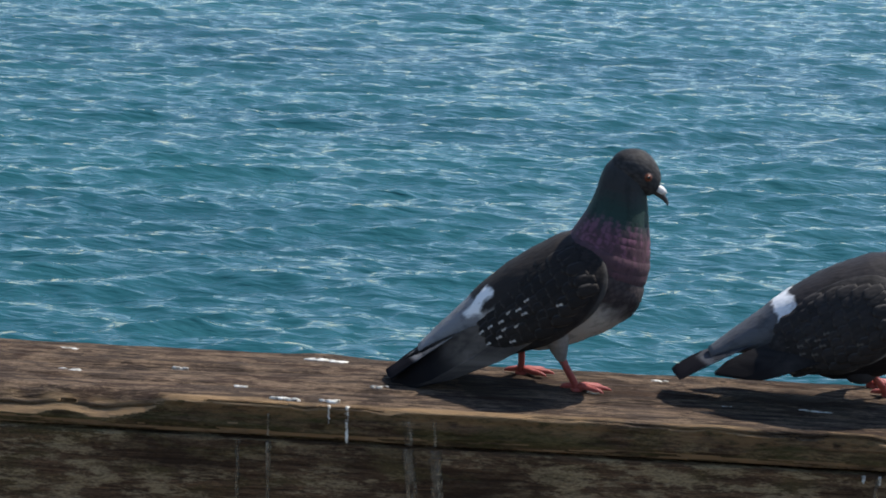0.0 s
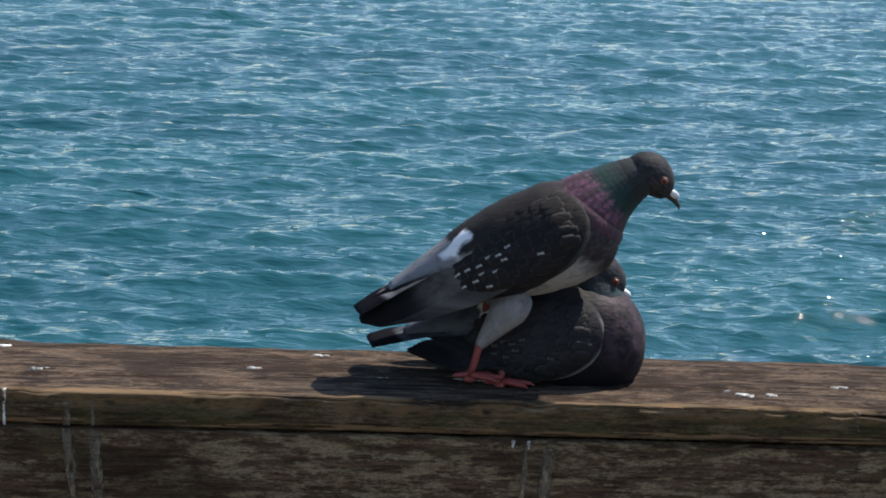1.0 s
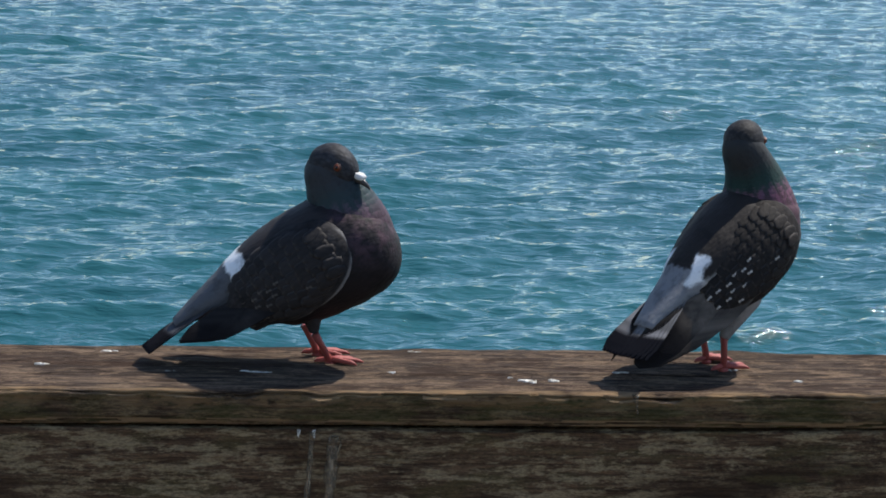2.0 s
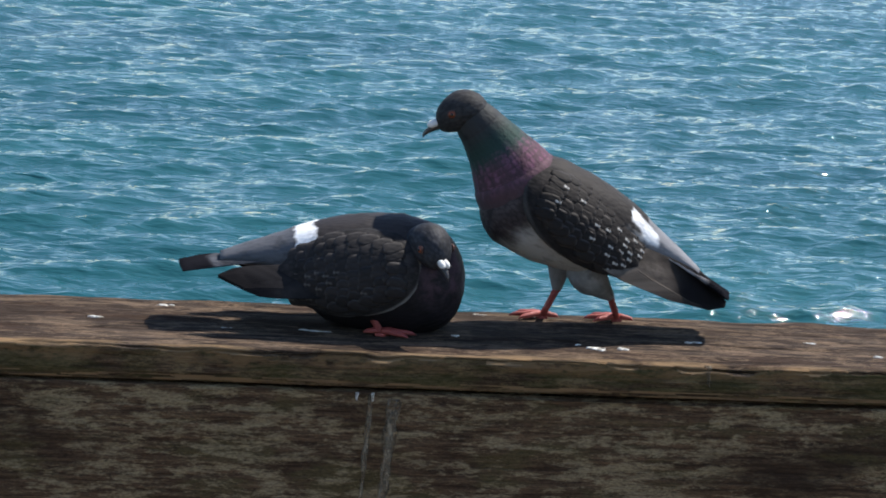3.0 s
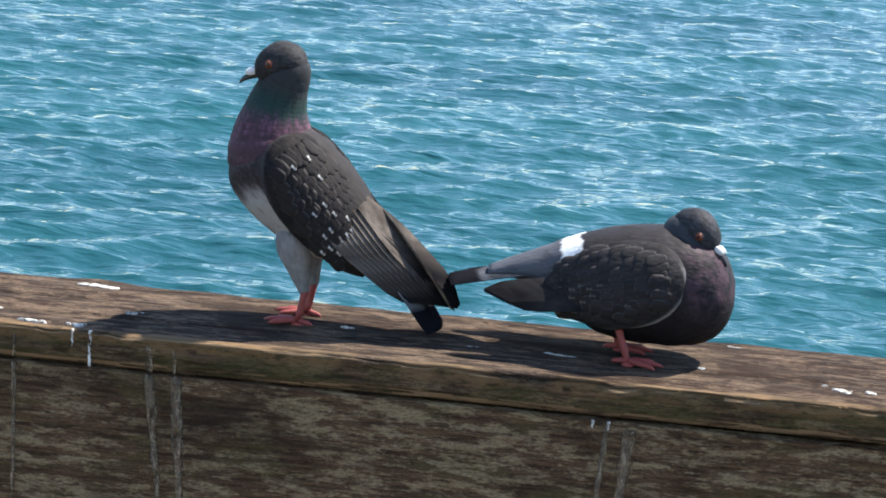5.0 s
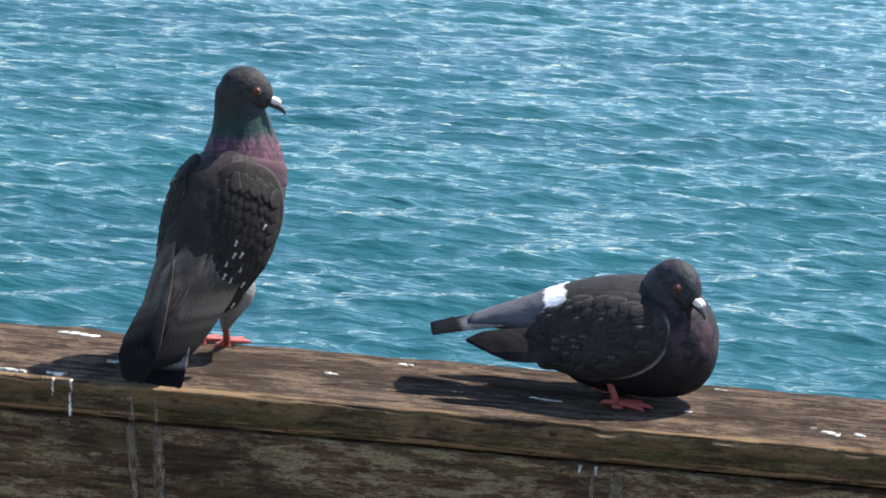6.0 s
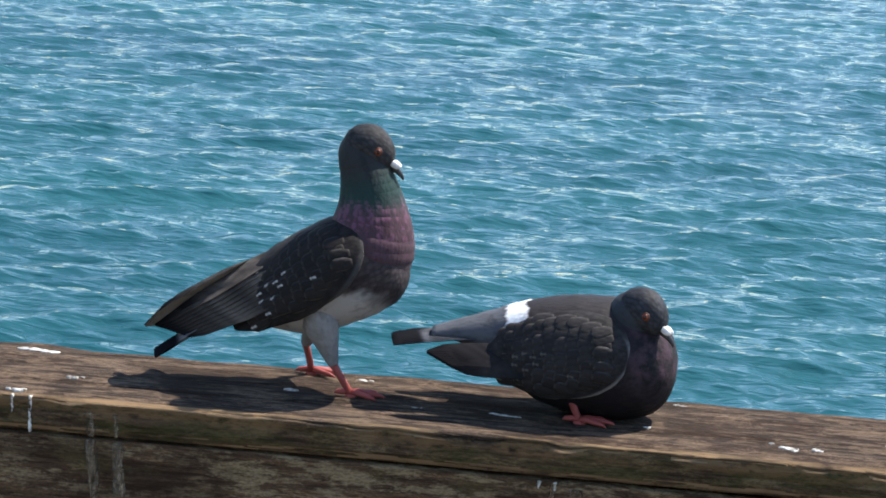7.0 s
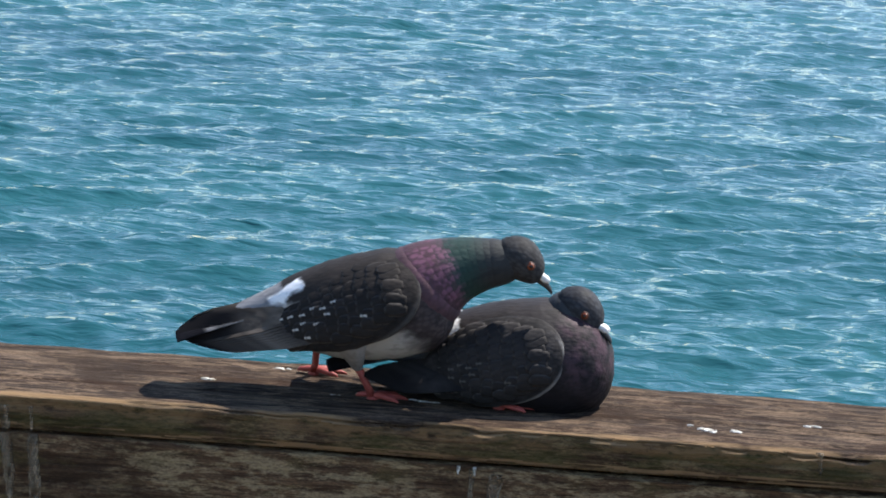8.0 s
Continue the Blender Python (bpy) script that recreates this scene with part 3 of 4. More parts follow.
def build_pigeon(looks, label, folded, puff, over):
    """A pigeon of rigid parts about the middle of its body; it faces +x."""
    bird = new("pigeon")
    tagged(bird, label, "pigeon", "pigeons on the rail")
    parts = {"bird": bird}
    shape = [
        (0.108, 0.008, -0.022, 0.004), (0.100, 0.034, -0.044, 0.026), (0.080, 0.053, -0.061, 0.048), (0.045, 0.061, -0.067, 0.060), (0.008, 0.060, -0.065, 0.060),
        (-0.035, 0.053, -0.057, 0.054), (-0.070, 0.040, -0.036, 0.045), (-0.098, 0.028, -0.015, 0.034), (-0.128, 0.022, -0.004, 0.024), (-0.166, 0.015, -0.001, 0.010)]
    body = lofted([(x * (puff if x > 0 else 1), w * puff, low * puff, high * puff) for x, w, low, high in shape], 38, 34, 0.03, 2.0)
    parts["body"] = skin("body", *body, looks["body"], bird)
    # tail: twelve feathers fanned a little, one over the other
    vane = None
    for i in range(12):
        s = (i - 5.5) / 5.5
        if vane is None:
            ob = skin("tail_feather", *feather_mesh(0.124, 0.022), looks["tail"], bird, smooth=False, label="grey tail feather with a black end band")
            vane = ob.data
        else:
            ob = linked("tail_feather", vane, bird, "grey tail feather with a black end band")
        ob.matrix_basis = pose(-0.090 + 0.004 * abs(s), 0.012 * s, 0.014 - 0.005 * abs(s), 14 * s, 0, -8.5 * s) @ pose(0, 0, 0, 0, -6, 0)
    # wings: a rounded covert shield and flight feathers of their own
    for side in (1, -1):
        shield = lofted(SHIELD, 26, 26, 0.04, 5.0 * side)
        shield = ([(x * (1 if x > 0 or puff < 1 else 0.82), y, z) for x, y, z in shield[0]], shield[1])
        bow = [(x, y - side * (0.9 * (x - 0.01) ** 2 * 1.4 + 5.0 * z * z), z) for x, y, z in shield[0]]
        parts["wing", side] = skin("wing", bow, shield[1], looks["wing"], bird, inner=(UNDER_WING, Vector((0, -side, 0))) if puff < 1 else None)
        add_coverts(parts["wing", side], side, looks, 1.0 if puff < 1 else 0.82)
        base = feather_mesh(0.166, 0.050, 0.0006) if puff < 1 else feather_mesh(0.150, 0.024)
        shared = None
        for i in range(FEATHERS):
            if shared is None:
                ob = skin("flight_feather", *base, looks["feather"], bird, smooth=False, inner=(UNDER_FEATHER, Vector((0, 0, -1))) if puff < 1 else None)
                shared = ob.data
            else:
                ob = linked("flight_feather", shared, bird)
            parts["feather", side, i] = ob
    # neck: short overlapping rounds that follow its bend
    for i, (r,) in enumerate(smooth_rows(NECK_STOPS, NECK_COUNT)):
        ob = parts["neck", i] = skin("neck", *neck_piece(0.027 + 0.3 * (r - 0.028), r * (1.12 if puff > 1 else 1.0), -0.02 if i < 6 else 0.26), looks["neck"], bird)
        ob.color = (i / (NECK_COUNT - 1), 0, 0, 1)
    # head with beak, cere and eyes
    skull = lofted([(0.031, 0.006, -0.010, 0.002), (0.026, 0.013, -0.016, 0.012), (0.014, 0.020, -0.020, 0.021), (0.0, 0.0235, -0.023, 0.0255), (-0.014, 0.023, -0.024, 0.023), (-0.026, 0.016, -0.018, 0.014), (-0.031, 0.006, -0.008, 0.004)], 20, 22, 0.015, 1.0)
    head = parts["head"] = skin("head", *skull, looks["head"], bird)
    beak = lofted([(0.026, 0.0055, -0.012, -0.0005), (0.036, 0.0045, -0.0118, -0.003), (0.044, 0.0032, -0.0125, -0.006), (0.050, 0.0018, -0.0145, -0.010), (0.0515, 0.0005, -0.0155, -0.0135)], 12, 10)
    skin("beak", *beak, BEAK_HORN, head, "short dark beak")
    cere = merged(*[([Vector(v) + Vector((0.0345, 0.0030 * s, -0.0030)) for v in p[0]], p[1]) for s in (1, -1) for p in [ball(0.0080, 0.0038, 0.0044, 8, 10)]])
    skin("cere", *cere, CERE, head, "chalk-white cere over the beak")
    for s in (1, -1):
        lid = ball(0.0056, 0.0020, 0.0052, 8, 14)
        skin("eyelid", [Vector(v) + Vector((0.0125, s * 0.0203, 0.004)) for v in lid[0]], lid[1], LID, head)
        iris = ball(0.0040, 0.0024, 0.0039, 8, 14)
        skin("eye", [Vector(v) + Vector((0.0127, s * 0.0212, 0.004)) for v in iris[0]], iris[1], IRIS, head, "orange-red eye")
        dot = ball(0.0021, 0.0014, 0.0021, 6, 10)
        skin("pupil", [Vector(v) + Vector((0.0130, s * 0.0229, 0.004)) for v in dot[0]], dot[1], PUPIL, head)
    # legs
    thigh_shape = lofted([(0.0, 0.006, -0.006, 0.006), (0.014, 0.010, -0.011, 0.011), (0.034, 0.016, -0.019, 0.018), (0.056, 0.022, -0.025, 0.024), (0.076, 0.018, -0.020, 0.019), (0.084, 0.006, -0.006, 0.006)], 18, 16, 0.05, 3.0)
    for side in (1, -1):
        parts["thigh", side] = skin("thigh", *thigh_shape, looks["thigh"], bird, "downy feathered thigh")
        parts["shank", side] = skin("shank", *rod([(0, 0, 0.002), (0.0, 0, 0.014), (-0.001, 0, 0.030), (-0.002, 0, 0.042)], [0.0052, 0.0042, 0.0042, 0.0052], 10), FOOT_SKIN, bird)
        foot = parts["foot", side] = skin("foot", *ball(0.007, 0.006, 0.0045, 8, 10), FOOT_SKIN, bird, "red scaly foot")
        for turn, length in ((28, 0.030), (0, 0.035), (-28, 0.030), (172, 0.017)):
            d = Vector((math.cos(radians(turn)), math.sin(radians(turn)), 0))
            line = [d * length * u + Vector((0, 0, h)) for u, h in ((0, 0.004), (0.3, 0.0052), (0.6, 0.004), (0.85, 0.0036), (1.0, 0.003), (1.15, 0.0012))]
            skin("toe", *rod(line, [0.004, 0.0036, 0.0033, 0.0030, 0.0022, 0.0007], 8), FOOT_SKIN, foot)
    parts["folded"], parts["puff"], parts["over"] = folded, puff, over
    parts["rows"] = {}
    return parts


# how far a folded wing hangs: the shield's drop and pitch, the feathers' drop, droop and spread; last, how far the wings close over the rump at which second
cock = build_pigeon(COCK, "spotted grey pigeon with iridescent neck strutting on the rail", (-0.006, 8, -0.020, -4, 6, 0.0, 7), 0.98, ((0, 0.0), (3.4, 0.0), (3.8, 1.0), (7.0, 1.0), (7.9, 0.3)))
hen = build_pigeon(HEN, "dark pigeon with white rump crouching on the timber rail", (-0.002, 6, -0.016, -3, 2, -0.028, -5), 1.10, ((0, 0.0), (8, 0.0)))


def key(parts, name, t, m):
    parts["rows"].setdefault(name, []).append((t, m))


def along(a, b, up=Vector((0, 0, 1))):
    """A pose at a whose x runs towards b."""
    x = (b - a).normalized()
    y = up.cross(x).normalized()
    z = x.cross(y)
    m = Matrix((x, y, z)).transposed().to_4x4()
    m.translation = a
    return m


def act(parts, t, middle, yaw, pitch, head, head_pitch, head_turn, foot_a, foot_b, roll=0, wings=None):
    """One moment of a bird: the body's middle and turn, the head, the two feet; the neck and legs follow."""
    body = pose(*middle, 0, 0, yaw) @ pose(0, 0, 0, 0, -pitch, 0) @ pose(0, 0, 0, roll, 0, 0)
    home = body.inverted()
    key(parts, "bird", t, body)
    # head and neck, in the body's space
    level = home @ (pose(*head, 0, 0, yaw + head_turn) @ pose(0, 0, 0, 0, -head_pitch, 0))
    key(parts, "head", t, level)
    root, crown = Vector((0.045, 0, -0.014)), level @ Vector((-0.011, 0, -0.010))
    reach = (crown - root).length
    bulge = pose(0, 0, 0, 0, 0, yaw) @ Vector((0.38, 0, 0.80))
    bend = root + (home.to_3x3() @ bulge) * reach * 0.52
    for i in range(NECK_COUNT):
        u = i / (NECK_COUNT - 1) * 0.97
        p = root * (1 - u) ** 2 + bend * (2 * u * (1 - u)) + crown * u * u
        way = (bend - root) * (1 - u) + (crown - bend) * u
        key(parts, ("neck", i), t, along(p, p + way, Vector((0, 1, 0))))
    # legs: each foot to the side it stands on
    lefts = sorted((home @ Vector(f) for f in (foot_a, foot_b)), key=lambda p: p.y)
    for side, f in ((1, lefts[1]), (-1, lefts[0])):
        ground = body @ f
        raised = ground.z > 1.012
        stand = pose(*ground, 0, 0, yaw) @ pose(0, 0, 0, 0, 35 if raised else 0, 0)
        hip = body @ Vector((-0.012, side * 0.028, -0.040))
        ankle_way = (Vector((hip.x, hip.y, 0)) - Vector((ground.x, ground.y, 0))) * 0.35 + Vector((0, 0, 0.04)) + pose(0, 0, 0, 0, 0, yaw) @ Vector((-0.012, 0, 0))
        shank = ankle_way.to_track_quat("Z", "Y").to_matrix().to_4x4()
        shank.translation = ground + Vector((0, 0, 0.002))
        ankle = shank @ Vector((-0.002, 0, 0.040))
        key(parts, ("foot", side), t, home @ stand)
        key(parts, ("shank", side), t, home @ shank)
        tucked = hip.z < ground.z + 0.052
        key(parts, ("thigh", side), t, home @ along(hip if tucked else ankle, body @ Vector((0.03, 0, 0.03)) if tucked else hip, Vector((0, 1, 0.01))))
    # wings
    drop, tilt, low, droop, spread, ahead, inward = parts["folded"]
    over = float(np.interp(t, *zip(*parts["over"])))
    for side in (1, -1):
        lift, sweep, opened = wings or (0, 0, 0)
        shoulder = Vector((0.052, side * 0.040, 0.020))
        arm = Matrix.Translation(shoulder) @ pose(0, 0, 0, side * lift, 0, 0) @ pose(0, 0, 0, 0, 0, side * sweep)
        closed = pose(-0.004 if parts["puff"] < 1 else -0.016, side * (0.0515 + 0.09 * (parts["puff"] - 1) - 0.004 * over), 0.006 - drop + 0.010 * over, 0, 0, side * 4) @ pose(0, 0, 0, side * (31 + 8 * over if parts["puff"] < 1 else 13), -tilt, 0)
        # opened, the shield lies along the arm and the feathers fan out behind it
        spread_out = arm @ pose(-0.030, side * 0.065, -0.004, 0, 0, -side * 62) @ pose(0, 0, 0, side * 85, 0, 0)
        key(parts, ("wing", side), t, closed.lerp(spread_out, opened))
        for i in range(FEATHERS):
            u = i / (FEATHERS - 1)
            closed = pose(-0.016 - 0.030 * u - ahead, side * (0.056 - (0.018 + 0.018 * over) * u), low + 0.004 + 0.029 * over + (0.016 + 0.016 * over) * u, 0, 0, side * (inward + 5 * over - 2 * u)) @ pose(0, 0, 0, -side * (58 - (14 + 20 * over) * u), droop + spread * (1 - u), 0)
            spread_out = arm @ pose(-0.070 + 0.050 * u, side * (0.012 + 0.130 * u), -0.0006 * i, 0, 0, -side * (22 + 62 * u))
            key(parts, ("feather", side, i), t, closed.lerp(spread_out, opened))


def perform(parts):
    """Keys all that moved; parts that stay put on the bird are only placed."""
    for name, rows in parts["rows"].items():
        rows.sort(key=lambda row: row[0])
        first = rows[0][1]
        if all((m - first).to_3x3().determinant() == 0 and max(abs(a) for r in (m - first) for a in r) < 1e-6 for _, m in rows):
            parts[name].matrix_basis = first
        else:
            walk(parts[name], rows)


def cock_acts():
    act(cock, 0.0, (-0.054, 0.140, 1.110), 0, 28, (0.035, 0.140, 1.257), -28, 0, (-0.018, 0.131, 1.000), (-0.084, 0.197, 1.000))
    act(cock, 0.1, (-0.030, 0.136, 1.116), 0, 31, (0.034, 0.136, 1.256), -18, 0, (0.029, 0.107, 1.000), (-0.023, 0.138, 1.000))
    act(cock, 0.2, (-0.016, 0.132, 1.125), 0, 27, (0.039, 0.132, 1.256), -20, -50, (0.020, 0.123, 1.000), (-0.027, 0.166, 1.000))
    act(cock, 0.3, (-0.013, 0.129, 1.113), 0, 23, (0.047, 0.129, 1.251), -22, -25, (0.020, 0.084, 1.000), (-0.026, 0.148, 1.000))
    act(cock, 0.4, (0.000, 0.125, 1.120), 0, 26, (0.123, 0.125, 1.235), -28, 0, (0.034, 0.080, 1.000), (0.023, 0.153, 1.000))
    act(cock, 0.5, (0.018, 0.107, 1.119), 0, 23, (0.135, 0.107, 1.231), -28, 0, (0.104, 0.132, 1.000), (0.026, 0.073, 1.000))
    act(cock, 0.6, (0.038, 0.090, 1.109), 0, 19, (0.179, 0.090, 1.212), -30, 0, (0.022, 0.054, 1.000), (0.096, 0.101, 1.000))
    act(cock, 0.7, (0.054, 0.089, 1.104), 0, 16, (0.203, 0.089, 1.197), -28, 0, (0.025, 0.054, 1.000), (0.096, 0.100, 1.000))
    act(cock, 0.8, (0.101, 0.088, 1.115), 0, 17, (0.247, 0.088, 1.188), -26, 0, (0.030, 0.048, 1.000), (0.106, 0.112, 1.000))
    act(cock, 0.9, (0.235, 0.087, 1.167), 0, 23, (0.358, 0.087, 1.236), -28, 0, (0.273, 0.067, 1.040), (0.250, 0.107, 1.041))
    act(cock, 1.0, (0.312, 0.086, 1.167), 0, 22, (0.452, 0.086, 1.251), -32, 0, (0.252, 0.066, 1.008), (0.266, 0.106, 1.047))
    act(cock, 1.1, (0.433, 0.085, 1.160), 0, 10, (0.522, 0.085, 1.237), -20, 0, (0.544, 0.065, 1.059), (0.515, 0.105, 1.084), 0, (20, 60, 0.10))
    act(cock, 1.2, (0.584, 0.105, 1.099), 0, 11, (0.629, 0.105, 1.193), -18, 0, (0.650, 0.157, 1.000), (0.549, 0.183, 1.000))
    act(cock, 1.3, (0.634, 0.123, 1.110), 0, 21, (0.698, 0.123, 1.233), -10, 0, (0.666, 0.143, 1.000), (0.579, 0.209, 1.000))
    act(cock, 1.4, (0.652, 0.140, 1.115), 0, 30, (0.728, 0.140, 1.246), -20, 0, (0.657, 0.128, 1.000), (0.752, 0.160, 1.056))
    act(cock, 1.5, (0.733, 0.141, 1.139), 0, 35, (0.774, 0.141, 1.272), -12, -10, (0.791, 0.199, 1.000), (0.666, 0.114, 1.000))
    act(cock, 1.6, (0.743, 0.143, 1.149), 0, 43, (0.809, 0.143, 1.277), -15, 0, (0.773, 0.171, 1.000), (0.810, 0.163, 1.034))
    act(cock, 1.7, (0.829, 0.144, 1.145), 0, 33, (0.829, 0.144, 1.272), -15, 0, (0.866, 0.137, 1.000), (0.781, 0.178, 1.000))
    act(cock, 2.0, (0.830, 0.144, 1.145), 35, 30, (0.850, 0.167, 1.280), -15, 20, (0.830, 0.127, 1.000), (0.820, 0.172, 1.000))
    act(cock, 2.25, (0.800, 0.132, 1.145), 92, 32, (0.790, 0.184, 1.280), -15, 20, (0.830, 0.127, 1.000), (0.775, 0.132, 1.000))
    act(cock, 2.5, (0.730, 0.144, 1.143), 145, 31, (0.660, 0.167, 1.278), -18, 15, (0.730, 0.172, 1.000), (0.720, 0.121, 1.000))
    act(cock, 2.8, (0.633, 0.160, 1.138), 180, 30, (0.536, 0.160, 1.272), -25, 0, (0.652, 0.210, 1.000), (0.580, 0.180, 1.045))
    act(cock, 2.9, (0.578, 0.160, 1.125), 180, 28, (0.503, 0.160, 1.265), -18, 0, (0.652, 0.210, 1.000), (0.528, 0.195, 1.000))
    act(cock, 3.0, (0.550, 0.160, 1.133), 180, 22, (0.414, 0.160, 1.251), -20, 0, (0.623, 0.210, 1.000), (0.532, 0.210, 1.000))
    act(cock, 3.1, (0.554, 0.160, 1.138), 180, 20, (0.423, 0.160, 1.259), -20, 0, (0.549, 0.210, 1.000), (0.476, 0.180, 1.037))
    act(cock, 3.2, (0.538, 0.160, 1.127), 180, 15, (0.383, 0.160, 1.246), -25, 0, (0.551, 0.210, 1.000), (0.487, 0.210, 1.000))
    act(cock, 3.3, (0.530, 0.160, 1.123), 180, 11, (0.353, 0.160, 1.213), -28, 0, (0.532, 0.209, 1.000), (0.475, 0.210, 1.000))
    act(cock, 3.4, (0.474, 0.160, 1.124), 180, 15, (0.305, 0.160, 1.197), -28, 0, (0.529, 0.210, 1.000), (0.470, 0.210, 1.000))
    act(cock, 3.45, (0.382, 0.155, 1.184), 180, 10, (0.224, 0.155, 1.243), -29, 0, (0.365, 0.170, 1.084), (0.354, 0.190, 1.080), 20, (40, 30, 0.5))
    act(cock, 3.5, (0.318, 0.150, 1.236), 180, 6, (0.146, 0.150, 1.292), -30, 0, (0.205, 0.130, 1.160), (0.222, 0.160, 1.156), 38, (92, 14, 1))
    act(cock, 3.6, (0.135, 0.140, 1.145), 180, 6, (0.078, 0.140, 1.257), -12, 0, (0.069, 0.173, 1.000), (0.138, 0.210, 1.000), 15, (48, 50, 0.8))
    act(cock, 3.65, (0.111, 0.140, 1.146), 180, 6, (0.035, 0.140, 1.249), -16, 0, (0.069, 0.163, 1.000), (0.086, 0.185, 1.023), 5, (25, 40, 0.5))
    act(cock, 3.7, (0.087, 0.140, 1.147), 180, 5, (-0.008, 0.140, 1.242), -20, 0, (0.068, 0.154, 1.000), (0.033, 0.160, 1.046), 0, (20, 40, 0.06))
    act(cock, 3.8, (0.022, 0.140, 1.153), 180, 11, (-0.029, 0.140, 1.264), -22, 25, (0.057, 0.139, 1.000), (-0.041, 0.210, 1.000))
    act(cock, 3.9, (0.012, 0.140, 1.158), 180, 17, (-0.049, 0.140, 1.271), -22, 25, (-0.023, 0.210, 1.000), (0.003, 0.160, 1.046))
    act(cock, 4.0, (0.001, 0.140, 1.155), 180, 20, (-0.046, 0.140, 1.283), -20, 25, (-0.029, 0.179, 1.000), (-0.019, 0.160, 1.000))
    act(cock, 4.1, (-0.002, 0.140, 1.154), 180, 24, (-0.046, 0.140, 1.296), -20, 25, (-0.014, 0.155, 1.000), (-0.017, 0.126, 1.000))
    act(cock, 4.2, (-0.004, 0.140, 1.164), 180, 26, (-0.041, 0.140, 1.300), -25, 30, (-0.008, 0.151, 1.000), (-0.039, 0.160, 1.041))
    act(cock, 4.4, (-0.006, 0.140, 1.145), 180, 29, (-0.066, 0.140, 1.310), -20, 0, (-0.016, 0.139, 1.000), (-0.060, 0.210, 1.000))
    act(cock, 4.5, (-0.020, 0.140, 1.140), 180, 30, (-0.083, 0.140, 1.306), -20, 0, (-0.028, 0.130, 1.000), (-0.075, 0.206, 1.000))
    act(cock, 4.7, (-0.025, 0.140, 1.149), 180, 36, (-0.076, 0.140, 1.305), -15, 30, (-0.025, 0.111, 1.000), (-0.075, 0.194, 1.000))
    act(cock, 5.1, (-0.060, 0.132, 1.148), 165, 40, (-0.110, 0.138, 1.302), -15, 10, (-0.050, 0.161, 1.000), (-0.070, 0.115, 1.000))
    act(cock, 5.45, (-0.105, 0.121, 1.152), 122, 50, (-0.135, 0.161, 1.305), -12, 0, (-0.085, 0.127, 1.000), (-0.125, 0.115, 1.000))
    act(cock, 5.8, (-0.132, 0.120, 1.156), 80, 58, (-0.144, 0.160, 1.303), -10, 0, (-0.129, 0.197, 1.000), (-0.170, 0.163, 1.000))
    act(cock, 6.0, (-0.140, 0.120, 1.160), 65, 55, (-0.119, 0.160, 1.319), -15, -60, (-0.137, 0.210, 1.000), (-0.167, 0.210, 1.000))
    act(cock, 6.1, (-0.142, 0.120, 1.157), 57, 52, (-0.121, 0.160, 1.319), -20, -50, (-0.138, 0.210, 1.000), (-0.169, 0.210, 1.000))
    act(cock, 6.3, (-0.149, 0.120, 1.147), 38, 48, (-0.084, 0.160, 1.299), -25, -35, (-0.133, 0.210, 1.000), (-0.176, 0.210, 1.000))
    act(cock, 6.4, (-0.148, 0.120, 1.149), 25, 42, (-0.093, 0.160, 1.294), -20, -20, (-0.125, 0.192, 1.000), (-0.175, 0.210, 1.000))
    act(cock, 6.5, (-0.153, 0.140, 1.134), 5, 32, (-0.054, 0.140, 1.282), -28, 0, (-0.118, 0.189, 1.000), (-0.183, 0.210, 1.000))
    act(cock, 6.6, (-0.124, 0.140, 1.136), 0, 27, (-0.036, 0.140, 1.277), -22, 0, (-0.114, 0.195, 1.000), (-0.069, 0.160, 1.047))
    act(cock, 6.8, (-0.027, 0.140, 1.141), 0, 28, (0.040, 0.140, 1.283), -20, -10, (0.024, 0.188, 1.000), (-0.057, 0.210, 1.000))
    act(cock, 7.0, (0.024, 0.140, 1.132), 0, 28, (0.075, 0.140, 1.289), -25, -5, (0.073, 0.119, 1.000), (0.015, 0.209, 1.000))
    act(cock, 7.2, (0.051, 0.120, 1.155), 0, 35, (0.111, 0.120, 1.297), -25, 0, (0.078, 0.118, 1.000), (0.092, 0.140, 1.040))
    act(cock, 7.4, (0.075, 0.100, 1.154), 0, 32, (0.150, 0.100, 1.294), -25, 0, (0.076, 0.124, 1.000), (0.135, 0.172, 1.000))
    act(cock, 7.5, (0.080, 0.098, 1.150), 0, 32, (0.200, 0.098, 1.273), -28, 0, (0.078, 0.112, 1.000), (0.126, 0.179, 1.000))
    act(cock, 7.6, (0.090, 0.097, 1.149), 0, 29, (0.199, 0.097, 1.272), -28, 0, (0.135, 0.144, 1.000), (0.107, 0.210, 1.000))
    act(cock, 7.8, (0.128, 0.093, 1.127), 0, 20, (0.299, 0.093, 1.244), -30, 0, (0.200, 0.096, 1.000), (0.128, 0.180, 1.000))
    act(cock, 7.9, (0.135, 0.092, 1.124), 0, 14, (0.303, 0.092, 1.221), -30, 0, (0.194, 0.098, 1.000), (0.130, 0.158, 1.000))
    act(cock, 8.0, (0.176, 0.088, 1.108), 0, 12, (0.351, 0.090, 1.172), -28, 0, (0.196, 0.089, 1.000), (0.119, 0.187, 1.000))


